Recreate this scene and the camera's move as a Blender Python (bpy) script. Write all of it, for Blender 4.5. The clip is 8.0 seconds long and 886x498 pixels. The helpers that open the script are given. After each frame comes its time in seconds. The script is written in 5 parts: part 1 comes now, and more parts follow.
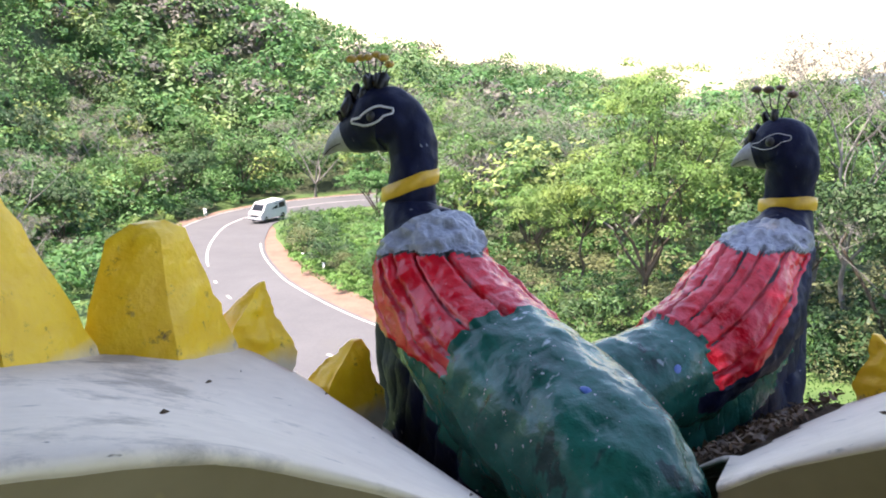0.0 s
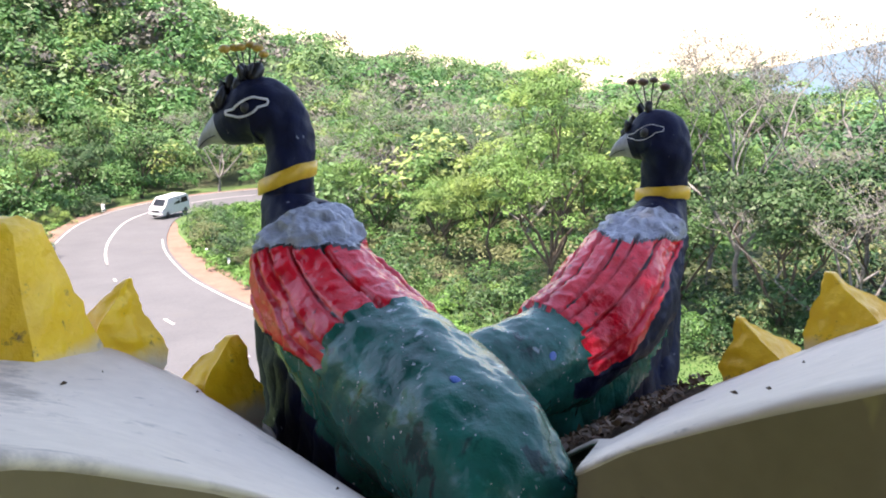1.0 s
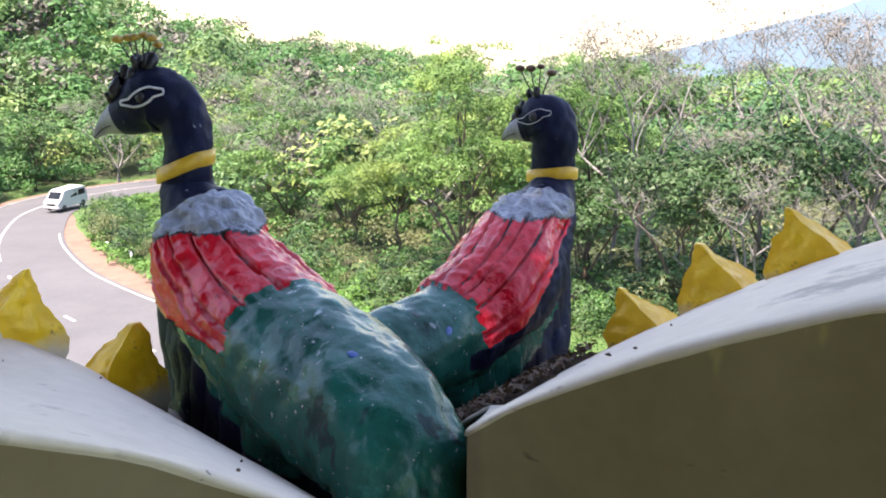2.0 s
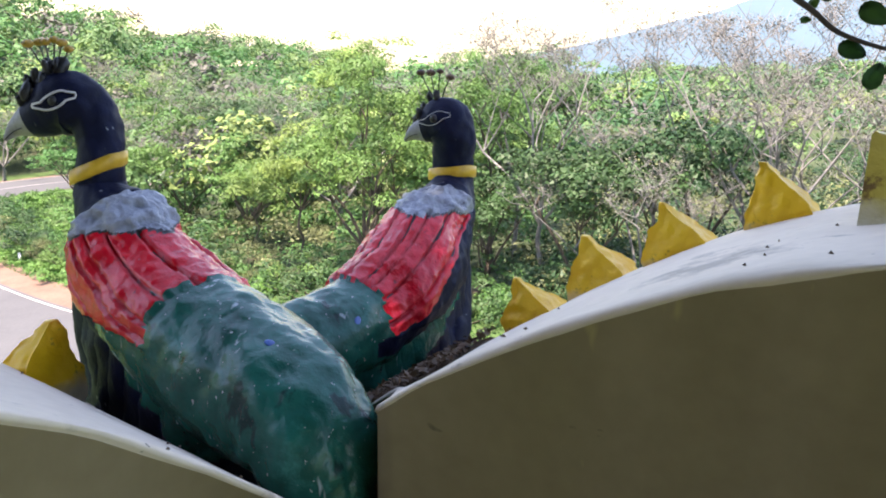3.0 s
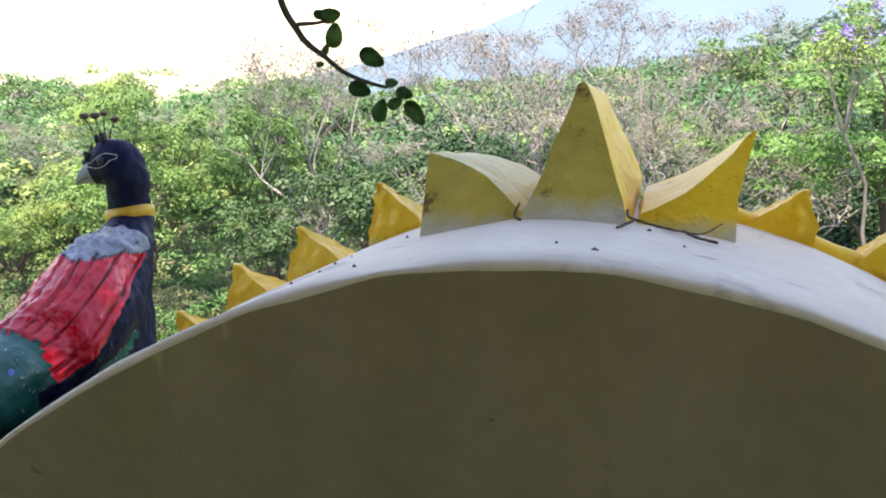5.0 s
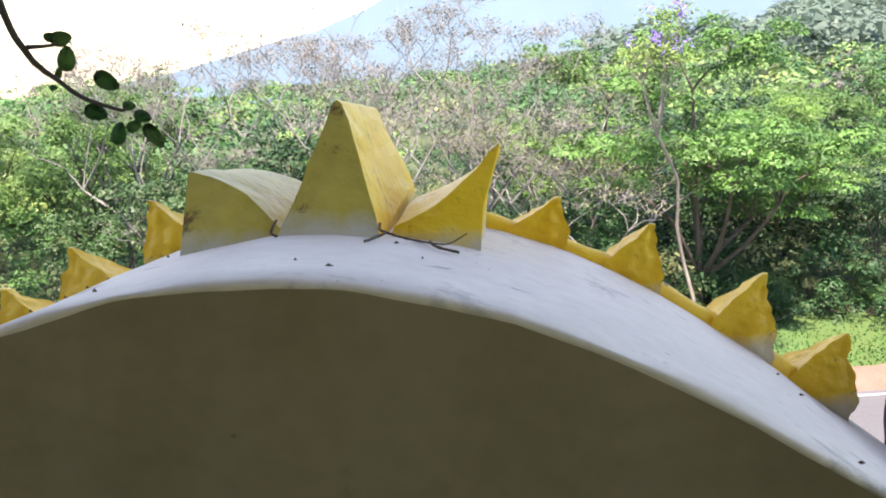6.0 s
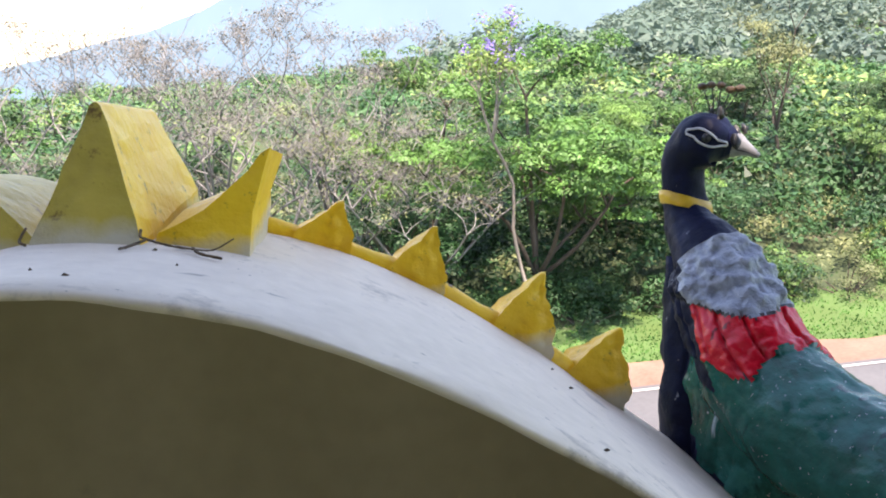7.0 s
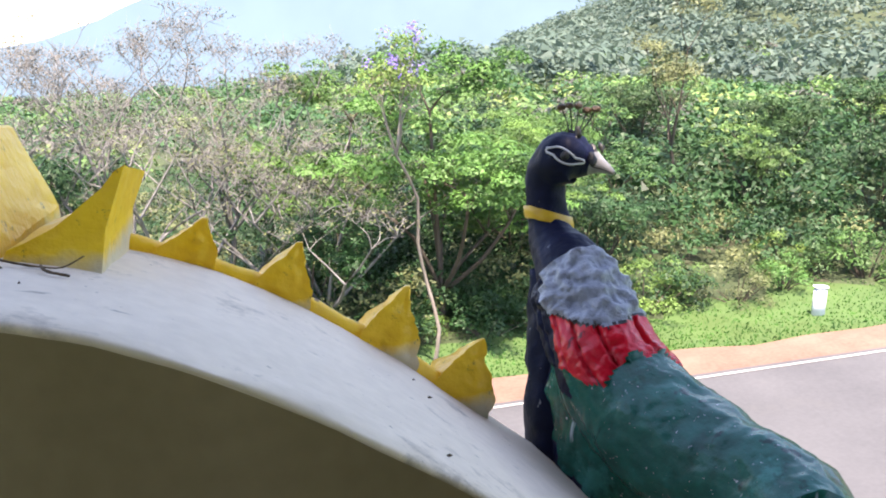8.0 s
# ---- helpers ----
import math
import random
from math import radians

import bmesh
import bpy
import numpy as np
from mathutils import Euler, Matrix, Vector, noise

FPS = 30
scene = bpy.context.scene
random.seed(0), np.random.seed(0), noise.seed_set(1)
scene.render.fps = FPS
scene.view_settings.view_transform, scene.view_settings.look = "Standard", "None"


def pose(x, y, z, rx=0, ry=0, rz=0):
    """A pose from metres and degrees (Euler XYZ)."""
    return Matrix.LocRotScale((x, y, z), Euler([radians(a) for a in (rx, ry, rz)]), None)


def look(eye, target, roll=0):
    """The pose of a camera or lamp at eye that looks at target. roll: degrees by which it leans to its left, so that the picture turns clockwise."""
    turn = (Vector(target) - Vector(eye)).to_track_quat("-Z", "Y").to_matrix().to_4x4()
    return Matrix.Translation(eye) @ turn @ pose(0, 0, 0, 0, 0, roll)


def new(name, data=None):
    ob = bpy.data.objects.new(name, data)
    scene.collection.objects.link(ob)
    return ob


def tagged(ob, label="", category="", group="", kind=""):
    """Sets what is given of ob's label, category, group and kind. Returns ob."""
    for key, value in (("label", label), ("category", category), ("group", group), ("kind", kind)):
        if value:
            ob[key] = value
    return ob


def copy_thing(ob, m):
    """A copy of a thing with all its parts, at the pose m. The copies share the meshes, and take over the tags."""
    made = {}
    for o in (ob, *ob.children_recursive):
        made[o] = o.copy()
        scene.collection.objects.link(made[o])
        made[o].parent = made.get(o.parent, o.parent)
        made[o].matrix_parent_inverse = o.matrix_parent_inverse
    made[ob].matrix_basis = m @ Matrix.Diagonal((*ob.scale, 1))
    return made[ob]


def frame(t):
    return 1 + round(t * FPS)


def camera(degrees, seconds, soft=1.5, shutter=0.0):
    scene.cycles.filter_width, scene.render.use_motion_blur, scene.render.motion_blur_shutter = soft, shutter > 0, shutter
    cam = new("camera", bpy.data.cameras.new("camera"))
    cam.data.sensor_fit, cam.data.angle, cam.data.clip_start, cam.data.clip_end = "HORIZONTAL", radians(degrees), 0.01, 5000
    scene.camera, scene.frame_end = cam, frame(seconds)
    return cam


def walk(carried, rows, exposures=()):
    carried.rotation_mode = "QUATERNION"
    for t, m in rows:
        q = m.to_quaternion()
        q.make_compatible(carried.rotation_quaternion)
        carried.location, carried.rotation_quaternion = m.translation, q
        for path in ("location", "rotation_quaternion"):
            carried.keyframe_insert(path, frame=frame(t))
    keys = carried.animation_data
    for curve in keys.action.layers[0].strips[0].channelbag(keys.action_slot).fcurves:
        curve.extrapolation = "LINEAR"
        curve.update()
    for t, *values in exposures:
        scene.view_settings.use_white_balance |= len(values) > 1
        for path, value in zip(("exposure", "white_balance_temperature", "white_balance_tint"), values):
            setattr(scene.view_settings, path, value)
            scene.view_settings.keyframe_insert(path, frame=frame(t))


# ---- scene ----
cam = camera(53.56, 8.0, soft=1.9)
PATH = [
    (0, (0.614, -1.718, 0.581), (-0.811, -0.400, 0.099), -0.50),
    (0.5, (0.618, -1.723, 0.579), (-0.785, -0.385, 0.088), -0.38),
    (1, (0.656, -1.671, 0.578), (-0.618, -0.212, 0.079), 0.08),
    (1.5, (0.692, -1.652, 0.572), (-0.504, -0.129, 0.068), 0.75),
    (1.7, (0.705, -1.675, 0.578), (-0.448, -0.125, 0.061), 0.37),
    (2.8, (0.777, -1.800, 0.614), (-0.199, -0.142, 0.070), 0.68),
    (3, (0.790, -1.823, 0.621), (-0.131, -0.132, 0.083), 0.90),
    (3.5, (0.829, -1.819, 0.629), (-0.083, -0.112, 0.123), 1.09),
    (4, (0.915, -1.758, 0.627), (0.097, -0.003, 0.127), 0.81),
    (4.5, (1.030, -1.775, 0.645), (0.372, 0.045, 0.142), -0.81),
    (4.7, (1.075, -1.789, 0.651), (0.480, 0.055, 0.153), -1.10),
    (5.8, (1.254, -1.822, 0.682), (1.038, 0.103, 0.184), -1.26),
    (6, (1.280, -1.823, 0.685), (1.135, 0.110, 0.191), -0.99),
    (6.5, (1.339, -1.819, 0.678), (1.363, 0.122, 0.193), -0.40),
    (7, (1.406, -1.820, 0.681), (1.611, 0.110, 0.197), 0.42),
    (7.5, (1.455, -1.825, 0.687), (1.764, 0.093, 0.213), 0.64),
    (8, (1.491, -1.882, 0.696), (1.903, 0.022, 0.246), 1.40),
]
walk(cam, [(t, look(eye, target, roll)) for t, eye, target, roll in PATH], exposures=[(0, 2.33, 7500, 22), (8, 2.33, 7500, 22)])

# ---- world, sun ----
SUN_AZ, SUN_EL = 196.0, 73.0          # degrees clockwise from +y, and above the horizon
world = bpy.data.worlds.new("world")
scene.world = world
world.use_nodes = True
wn = world.node_tree
sky = wn.nodes.new("ShaderNodeTexSky")
sky.sky_type, sky.sun_disc = "NISHITA", False
sky.sun_elevation, sky.sun_rotation = radians(SUN_EL), radians(SUN_AZ)
sky.air_density, sky.dust_density, sky.ozone_density = 1.0, 0.5, 1.0
wn.nodes["Background"].inputs["Strength"].default_value = 0.14
wn.links.new(sky.outputs[0], wn.nodes["Background"].inputs["Color"])
sun = new("sun", bpy.data.lights.new("sun", "SUN"))
sun.data.energy, sun.data.angle, sun.data.color = 4.2, radians(1.0), (1.0, 0.95, 0.87)
sx, sy = math.sin(radians(SUN_AZ)), math.cos(radians(SUN_AZ))
ce, se = math.cos(radians(SUN_EL)), math.sin(radians(SUN_EL))
sun.matrix_world = look((60 * sx * ce, 60 * sy * ce, 60 * se), (0, 0, 0))


# ---- materials ----
def node(nt, kind, **inputs):
    n = nt.nodes.new(kind)
    for key, value in inputs.items():
        n.inputs[key.replace("_", " ")].default_value = value
    return n


def mat(name, c1, c2, scale=4.0, rough=0.6, bump=0.3, fine=60.0, spec=0.5, metal=0.0, stain=None, stain_scale=1.5, stain_at=0.62, depth=0.01, stretch=None, coat=0.0, flecks=None):
    """Painted or mineral surface: two tones at two scales, optional stains, fine relief."""
    m = bpy.data.materials.new(name)
    m.use_nodes = True
    nt = m.node_tree
    p = nt.nodes["Principled BSDF"]
    co = nt.nodes.new("ShaderNodeTexCoord")
    src = co.outputs["Object"]
    if stretch:
        mp = nt.nodes.new("ShaderNodeMapping")
        mp.inputs["Scale"].default_value = stretch
        nt.links.new(src, mp.inputs[0])
        src = mp.outputs[0]
    n1 = node(nt, "ShaderNodeTexNoise", Scale=scale, Detail=6.0, Roughness=0.6)
    n2 = node(nt, "ShaderNodeTexNoise", Scale=fine, Detail=4.0)
    for n in (n1, n2):
        nt.links.new(src, n.inputs["Vector"])
    mixf = nt.nodes.new("ShaderNodeMath")
    mixf.operation = "MULTIPLY_ADD"
    mixf.inputs[1].default_value = 0.35
    nt.links.new(n2.outputs["Fac"], mixf.inputs[0])
    mul = nt.nodes.new("ShaderNodeMath")
    mul.operation = "MULTIPLY"
    mul.inputs[1].default_value = 0.65
    nt.links.new(n1.outputs["Fac"], mul.inputs[0])
    nt.links.new(mul.outputs[0], mixf.inputs[2])
    ramp = nt.nodes.new("ShaderNodeValToRGB")
    ramp.color_ramp.elements[0].position, ramp.color_ramp.elements[1].position = 0.33, 0.67
    ramp.color_ramp.elements[0].color, ramp.color_ramp.elements[1].color = (*c1, 1), (*c2, 1)
    nt.links.new(mixf.outputs[0], ramp.inputs[0])
    out = ramp.outputs[0]
    if stain:
        n3 = node(nt, "ShaderNodeTexNoise", Scale=stain_scale, Detail=8.0, Roughness=0.7)
        nt.links.new(src, n3.inputs["Vector"])
        r3 = nt.nodes.new("ShaderNodeValToRGB")
        r3.color_ramp.elements[0].position, r3.color_ramp.elements[1].position = stain_at, stain_at + 0.08
        nt.links.new(n3.outputs["Fac"], r3.inputs[0])
        mx = nt.nodes.new("ShaderNodeMix")
        mx.data_type = "RGBA"
        nt.links.new(r3.outputs[0], mx.inputs[0])
        nt.links.new(out, mx.inputs[6])
        mx.inputs[7].default_value = (*stain, 1)
        out = mx.outputs[2]
    for colour, size, at, squash in flecks or ():
        mp = nt.nodes.new("ShaderNodeMapping")
        mp.inputs["Scale"].default_value = squash
        nt.links.new(co.outputs["Object"], mp.inputs[0])
        n4 = node(nt, "ShaderNodeTexNoise", Scale=size, Detail=3.0, Roughness=0.55)
        nt.links.new(mp.outputs[0], n4.inputs["Vector"])
        r4 = node(nt, "ShaderNodeMapRange", From_Min=at, From_Max=at + 0.05, To_Min=0.0, To_Max=0.85)
        nt.links.new(n4.outputs["Fac"], r4.inputs[0])
        mx = nt.nodes.new("ShaderNodeMix")
        mx.data_type = "RGBA"
        nt.links.new(r4.outputs[0], mx.inputs[0])
        nt.links.new(out, mx.inputs[6])
        mx.inputs[7].default_value = (*colour, 1)
        out = mx.outputs[2]
    nt.links.new(out, p.inputs["Base Color"])
    p.inputs["Roughness"].default_value = rough
    p.inputs["Metallic"].default_value = metal
    p.inputs["Specular IOR Level"].default_value = spec
    p.inputs["Coat Weight"].default_value = coat
    p.inputs["Coat Roughness"].default_value = 0.25
    if bump:
        b = node(nt, "ShaderNodeBump", Strength=bump, Distance=depth)
        nt.links.new(mixf.outputs[0], b.inputs["Height"])
        nt.links.new(b.outputs[0], p.inputs["Normal"])
    return m


def leaf_mat(name, dark, light, tip=None, clump=0.35, through_light=0.28):
    """Foliage: every leaf its own tone, clumps lighter and darker, light shining through."""
    m = bpy.data.materials.new(name)
    m.use_nodes = True
    nt = m.node_tree
    p = nt.nodes["Principled BSDF"]
    geo = nt.nodes.new("ShaderNodeNewGeometry")
    ob = nt.nodes.new("ShaderNodeObjectInfo")
    n1 = node(nt, "ShaderNodeTexNoise", Scale=clump, Detail=3.0)
    nt.links.new(geo.outputs["Position"], n1.inputs["Vector"])
    a = nt.nodes.new("ShaderNodeMath")
    a.operation = "MULTIPLY_ADD"
    a.inputs[1].default_value = 0.14
    nt.links.new(geo.outputs["Random Per Island"], a.inputs[0])
    b = nt.nodes.new("ShaderNodeMath")
    b.operation = "MULTIPLY_ADD"
    b.inputs[1].default_value, b.inputs[2].default_value = 1.25, -0.24
    nt.links.new(n1.outputs["Fac"], b.inputs[0])
    nt.links.new(b.outputs[0], a.inputs[2])
    ramp = nt.nodes.new("ShaderNodeValToRGB")
    e = ramp.color_ramp.elements
    e[0].position, e[1].position = 0.15, 0.75
    e[0].color, e[1].color = (*dark, 1), (*light, 1)
    if tip:
        t = e.new(0.95)
        t.color = (*tip, 1)
    nt.links.new(a.outputs[0], ramp.inputs[0])
    hsv = nt.nodes.new("ShaderNodeHueSaturation")
    hv = node(nt, "ShaderNodeMapRange", From_Min=0.0, From_Max=1.0, To_Min=0.475, To_Max=0.52)
    nt.links.new(ob.outputs["Random"], hv.inputs[0])
    nt.links.new(hv.outputs[0], hsv.inputs["Hue"])
    vv = node(nt, "ShaderNodeMapRange", From_Min=0.0, From_Max=1.0, To_Min=1.06, To_Max=0.76)
    nt.links.new(ob.outputs["Random"], vv.inputs[0])
    nt.links.new(vv.outputs[0], hsv.inputs["Value"])
    nt.links.new(ramp.outputs[0], hsv.inputs["Color"])
    nt.links.new(hsv.outputs[0], p.inputs["Base Color"])
    p.inputs["Roughness"].default_value = 0.55
    p.inputs["Specular IOR Level"].default_value = 0.3
    tr = nt.nodes.new("ShaderNodeBsdfTranslucent")
    nt.links.new(hsv.outputs[0], tr.inputs["Color"])
    mix = nt.nodes.new("ShaderNodeMixShader")
    mix.inputs[0].default_value = through_light
    nt.links.new(p.outputs[0], mix.inputs[1])
    nt.links.new(tr.outputs[0], mix.inputs[2])
    nt.links.new(mix.outputs[0], nt.nodes["Material Output"].inputs["Surface"])
    return m


def spike_mat(name, c1, c2, fade):
    """Yellow enamel over plaster: chips, grime, and a ragged whitewashed foot up to the height fade."""
    m = mat(name, c1, c2, scale=9.0, rough=0.5, bump=0.7, fine=30.0, stain=(0.15, 0.08, 0.015), stain_scale=22.0, stain_at=0.60, depth=0.02)
    nt = m.node_tree
    p = nt.nodes["Principled BSDF"]
    old = p.inputs["Base Color"].links[0].from_socket
    co = nt.nodes.new("ShaderNodeTexCoord")
    sep = nt.nodes.new("ShaderNodeSeparateXYZ")
    nt.links.new(co.outputs["Object"], sep.inputs[0])
    n = node(nt, "ShaderNodeTexNoise", Scale=18.0, Detail=5.0)
    nt.links.new(co.outputs["Object"], n.inputs["Vector"])
    ma = nt.nodes.new("ShaderNodeMath")
    ma.operation = "MULTIPLY_ADD"
    ma.inputs[1].default_value = -0.05
    nt.links.new(n.outputs["Fac"], ma.inputs[0])
    nt.links.new(sep.outputs["Z"], ma.inputs[2])
    mr = node(nt, "ShaderNodeMapRange", From_Min=fade - 0.035, From_Max=fade, To_Min=0.85, To_Max=0.0)
    nt.links.new(ma.outputs[0], mr.inputs[0])
    mx = nt.nodes.new("ShaderNodeMix")
    mx.data_type = "RGBA"
    nt.links.new(mr.outputs[0], mx.inputs[0])
    nt.links.new(old, mx.inputs[6])
    mx.inputs[7].default_value = (0.55, 0.50, 0.40, 1)
    nt.links.new(mx.outputs[2], p.inputs["Base Color"])
    return m


M_WHITE = mat("whitewash", (0.61, 0.505, 0.395), (0.75, 0.63, 0.495), scale=3.0, rough=0.75, bump=0.45, fine=30.0, stain=(0.40, 0.33, 0.26), stain_scale=3.0, stain_at=0.58, depth=0.009,
              flecks=[((0.32, 0.265, 0.21), 22.0, 0.685, (0.35, 1, 1)), ((0.14, 0.11, 0.08), 70.0, 0.715, (0.6, 1, 1))])
M_CREAM = mat("khaki_paint", (0.235, 0.176, 0.098), (0.325, 0.250, 0.146), scale=2.0, rough=0.7, bump=0.25, fine=25.0, stain=(0.17, 0.145, 0.09), stain_scale=2.2, stain_at=0.62, depth=0.008,
              flecks=[((0.09, 0.07, 0.04), 13.0, 0.73, (1, 1, 1.6)), ((0.42, 0.33, 0.15), 14.0, 0.68, (1, 1, 0.4))])
M_YELLOW = spike_mat("yellow_enamel", (0.76, 0.42, 0.006), (0.89, 0.56, 0.016), -0.02)
M_YELLOW_FOOT = spike_mat("yellow_enamel_with_white_foot", (0.76, 0.42, 0.006), (0.89, 0.56, 0.016), 0.022)
M_YELLOW_RIB = spike_mat("yellow_enamel_rib", (0.76, 0.42, 0.006), (0.89, 0.56, 0.016), -9.0)
# darker, duller yellow than M_YELLOW
M_YELLOW_DULL = spike_mat("dull_yellow_enamel", (0.36, 0.27, 0.036), (0.52, 0.39, 0.060), 0.028)
M_NAVY = mat("navy_enamel", (0.0035, 0.005, 0.015), (0.007, 0.011, 0.040), scale=9.0, rough=0.55, bump=0.8, fine=34.0, stain=(0.02, 0.027, 0.05), stain_scale=16.0, stain_at=0.68, depth=0.012, spec=0.12,
             flecks=[((0.20, 0.22, 0.26), 60.0, 0.69, (1, 1, 0.5))])
M_BLACK = mat("black_enamel", (0.006, 0.006, 0.008), (0.018, 0.018, 0.02), scale=12.0, rough=0.5, bump=0.6, fine=50.0)
M_RED = mat("red_enamel", (0.46, 0.004, 0.016), (0.74, 0.012, 0.026), scale=7.0, rough=0.26, bump=1.0, fine=34.0, spec=0.32, stain=(0.22, 0.004, 0.014), stain_scale=11.0, stain_at=0.62, depth=0.018,
            flecks=[((0.60, 0.14, 0.18), 34.0, 0.69, (1, 1, 0.3)), ((0.07, 0.006, 0.010), 36.0, 0.66, (1, 1, 0.30))])
M_GREEN = mat("green_enamel", (0.002, 0.054, 0.040), (0.008, 0.140, 0.105), scale=7.0, rough=0.27, bump=0.8, fine=26.0, spec=0.30, stain=(0.022, 0.18, 0.145), stain_scale=6.0, stain_at=0.57, depth=0.016,
              flecks=[((0.42, 0.50, 0.52), 26.0, 0.685, (1, 1, 0.22)), ((0.50, 0.55, 0.56), 80.0, 0.68, (1, 1, 1)), ((0.003, 0.022, 0.020), 18.0, 0.62, (1, 1, 0.5))])
M_GREY = mat("grey_enamel", (0.16, 0.18, 0.22), (0.36, 0.39, 0.45), scale=16.0, rough=0.5, bump=0.9, fine=45.0, stain=(0.05, 0.06, 0.075), stain_scale=24.0, stain_at=0.61, depth=0.035)
M_GOLD = mat("ochre_enamel", (0.50, 0.28, 0.015), (0.70, 0.42, 0.03), scale=12.0, rough=0.45, bump=0.4, fine=60.0)
M_BROWN = mat("brown_ochre_enamel", (0.26, 0.14, 0.016), (0.52, 0.32, 0.04), scale=60.0, rough=0.5, bump=0.6, fine=120.0)
M_BROWN_DARK = mat("dark_brown_enamel", (0.035, 0.018, 0.010), (0.10, 0.055, 0.025), scale=60.0, rough=0.6, bump=0.6, fine=120.0)
M_BEAK = mat("pale_grey_enamel", (0.11, 0.11, 0.12), (0.27, 0.27, 0.29), scale=20.0, rough=0.5, bump=0.4, fine=70.0)
M_BLUE = mat("blue_paint_dab", (0.03, 0.09, 0.32), (0.06, 0.16, 0.45), scale=15.0, rough=0.35, bump=0.4)
M_LINE = mat("off_white_paint", (0.42, 0.42, 0.45), (0.60, 0.60, 0.62), scale=25.0, rough=0.5, bump=0.3)
M_LITTER = mat("dry_leaf_litter", (0.03, 0.02, 0.012), (0.16, 0.10, 0.05), scale=30.0, rough=0.9, bump=0.8, fine=90.0)
M_DRYLEAF = leaf_mat("dry_brown_leaves", (0.035, 0.022, 0.012), (0.20, 0.125, 0.06), None, clump=12.0, through_light=0.1)
M_CONCRETE = mat("dirty_cement", (0.10, 0.095, 0.085), (0.24, 0.22, 0.19), scale=8.0, rough=0.9, bump=0.8, fine=60.0)
M_ASPHALT = mat("worn_asphalt", (0.050, 0.051, 0.056), (0.075, 0.076, 0.081), scale=0.35, rough=0.85, bump=0.3, fine=8.0, stain=(0.066, 0.066, 0.068), stain_scale=0.25, stain_at=0.6)
M_DIRT = mat("red_verge_soil", (0.105, 0.063, 0.045), (0.18, 0.112, 0.083), scale=0.8, rough=0.95, bump=0.5, fine=9.0, stain=(0.10, 0.16, 0.03), stain_scale=0.5, stain_at=0.66)
M_PAINT = mat("road_paint", (0.26, 0.26, 0.25), (0.40, 0.40, 0.39), scale=2.0, rough=0.7, bump=0.2, fine=20.0)
M_GRASS = mat("verge_grass", (0.028, 0.066, 0.014), (0.062, 0.118, 0.026), scale=0.5, rough=0.9, bump=0.6, fine=12.0, stain=(0.042, 0.080, 0.014), stain_scale=0.12, stain_at=0.52, depth=0.1)
# litter and low growth, coloured extra dark to add shade below the trees
M_FLOOR = mat("forest_floor", (0.018, 0.030, 0.010), (0.050, 0.072, 0.026), scale=0.4, rough=0.95, bump=0.8, fine=6.0, stain=(0.055, 0.045, 0.028), stain_scale=0.3, stain_at=0.58, depth=0.2)
M_BARK = mat("grey_brown_bark", (0.035, 0.026, 0.018), (0.085, 0.064, 0.046), scale=3.0, rough=0.9, bump=0.8, fine=25.0, depth=0.03, stretch=(1, 1, 0.25))
M_DRYWOOD = mat("bleached_bark", (0.085, 0.080, 0.076), (0.225, 0.215, 0.205), scale=2.0, rough=0.9, bump=0.6, fine=25.0, depth=0.02, stretch=(1, 1, 0.3))
M_PALEBARK = mat("pale_bark", (0.12, 0.10, 0.08), (0.25, 0.215, 0.18), scale=3.0, rough=0.9, bump=0.7, fine=25.0, depth=0.02, stretch=(1, 1, 0.3))
M_LEAF = leaf_mat("fresh_green_leaves", (0.012, 0.044, 0.010), (0.095, 0.225, 0.052), None, through_light=0.12)
M_LEAF_B = leaf_mat("bright_green_leaves", (0.014, 0.054, 0.011), (0.105, 0.255, 0.050), None, clump=0.5, through_light=0.13)
M_LEAF_Y = leaf_mat("yellow_green_leaves", (0.036, 0.086, 0.016), (0.165, 0.285, 0.066), (0.22, 0.27, 0.080), clump=0.5, through_light=0.20)
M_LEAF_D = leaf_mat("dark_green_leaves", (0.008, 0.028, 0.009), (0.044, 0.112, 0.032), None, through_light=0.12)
M_LEAF_O = leaf_mat("olive_scrub_leaves", (0.045, 0.060, 0.022), (0.18, 0.205, 0.085), (0.24, 0.205, 0.125), through_light=0.16)
M_LEAF_DRY = leaf_mat("withered_leaves", (0.044, 0.044, 0.036), (0.135, 0.132, 0.112), (0.175, 0.170, 0.148), through_light=0.10)
M_WOODS = leaf_mat("hillside_green_woods", (0.034, 0.098, 0.028), (0.150, 0.310, 0.092), None, clump=0.2, through_light=0.28)
M_WOODS_D = leaf_mat("hillside_dark_woods", (0.022, 0.070, 0.024), (0.084, 0.195, 0.066), None, clump=0.2, through_light=0.20)
M_WOODS_Y = leaf_mat("hillside_yellow_green_woods", (0.050, 0.098, 0.024), (0.225, 0.325, 0.098), None, clump=0.2, through_light=0.18)
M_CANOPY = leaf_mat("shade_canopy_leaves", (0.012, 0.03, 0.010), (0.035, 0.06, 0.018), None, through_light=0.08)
# paler and bluer leaves: distance haze put into the base colour
M_WOODS_FAR = leaf_mat("hazed_far_hillside_woods", (0.060, 0.098, 0.082), (0.120, 0.178, 0.132), None, clump=0.05, through_light=0.3)
M_FLOWER = leaf_mat("violet_flowers", (0.22, 0.16, 0.50), (0.42, 0.33, 0.75))
M_STONE = mat("painted_stone", (0.55, 0.56, 0.58), (0.75, 0.76, 0.78), scale=5.0, rough=0.8, bump=0.3)


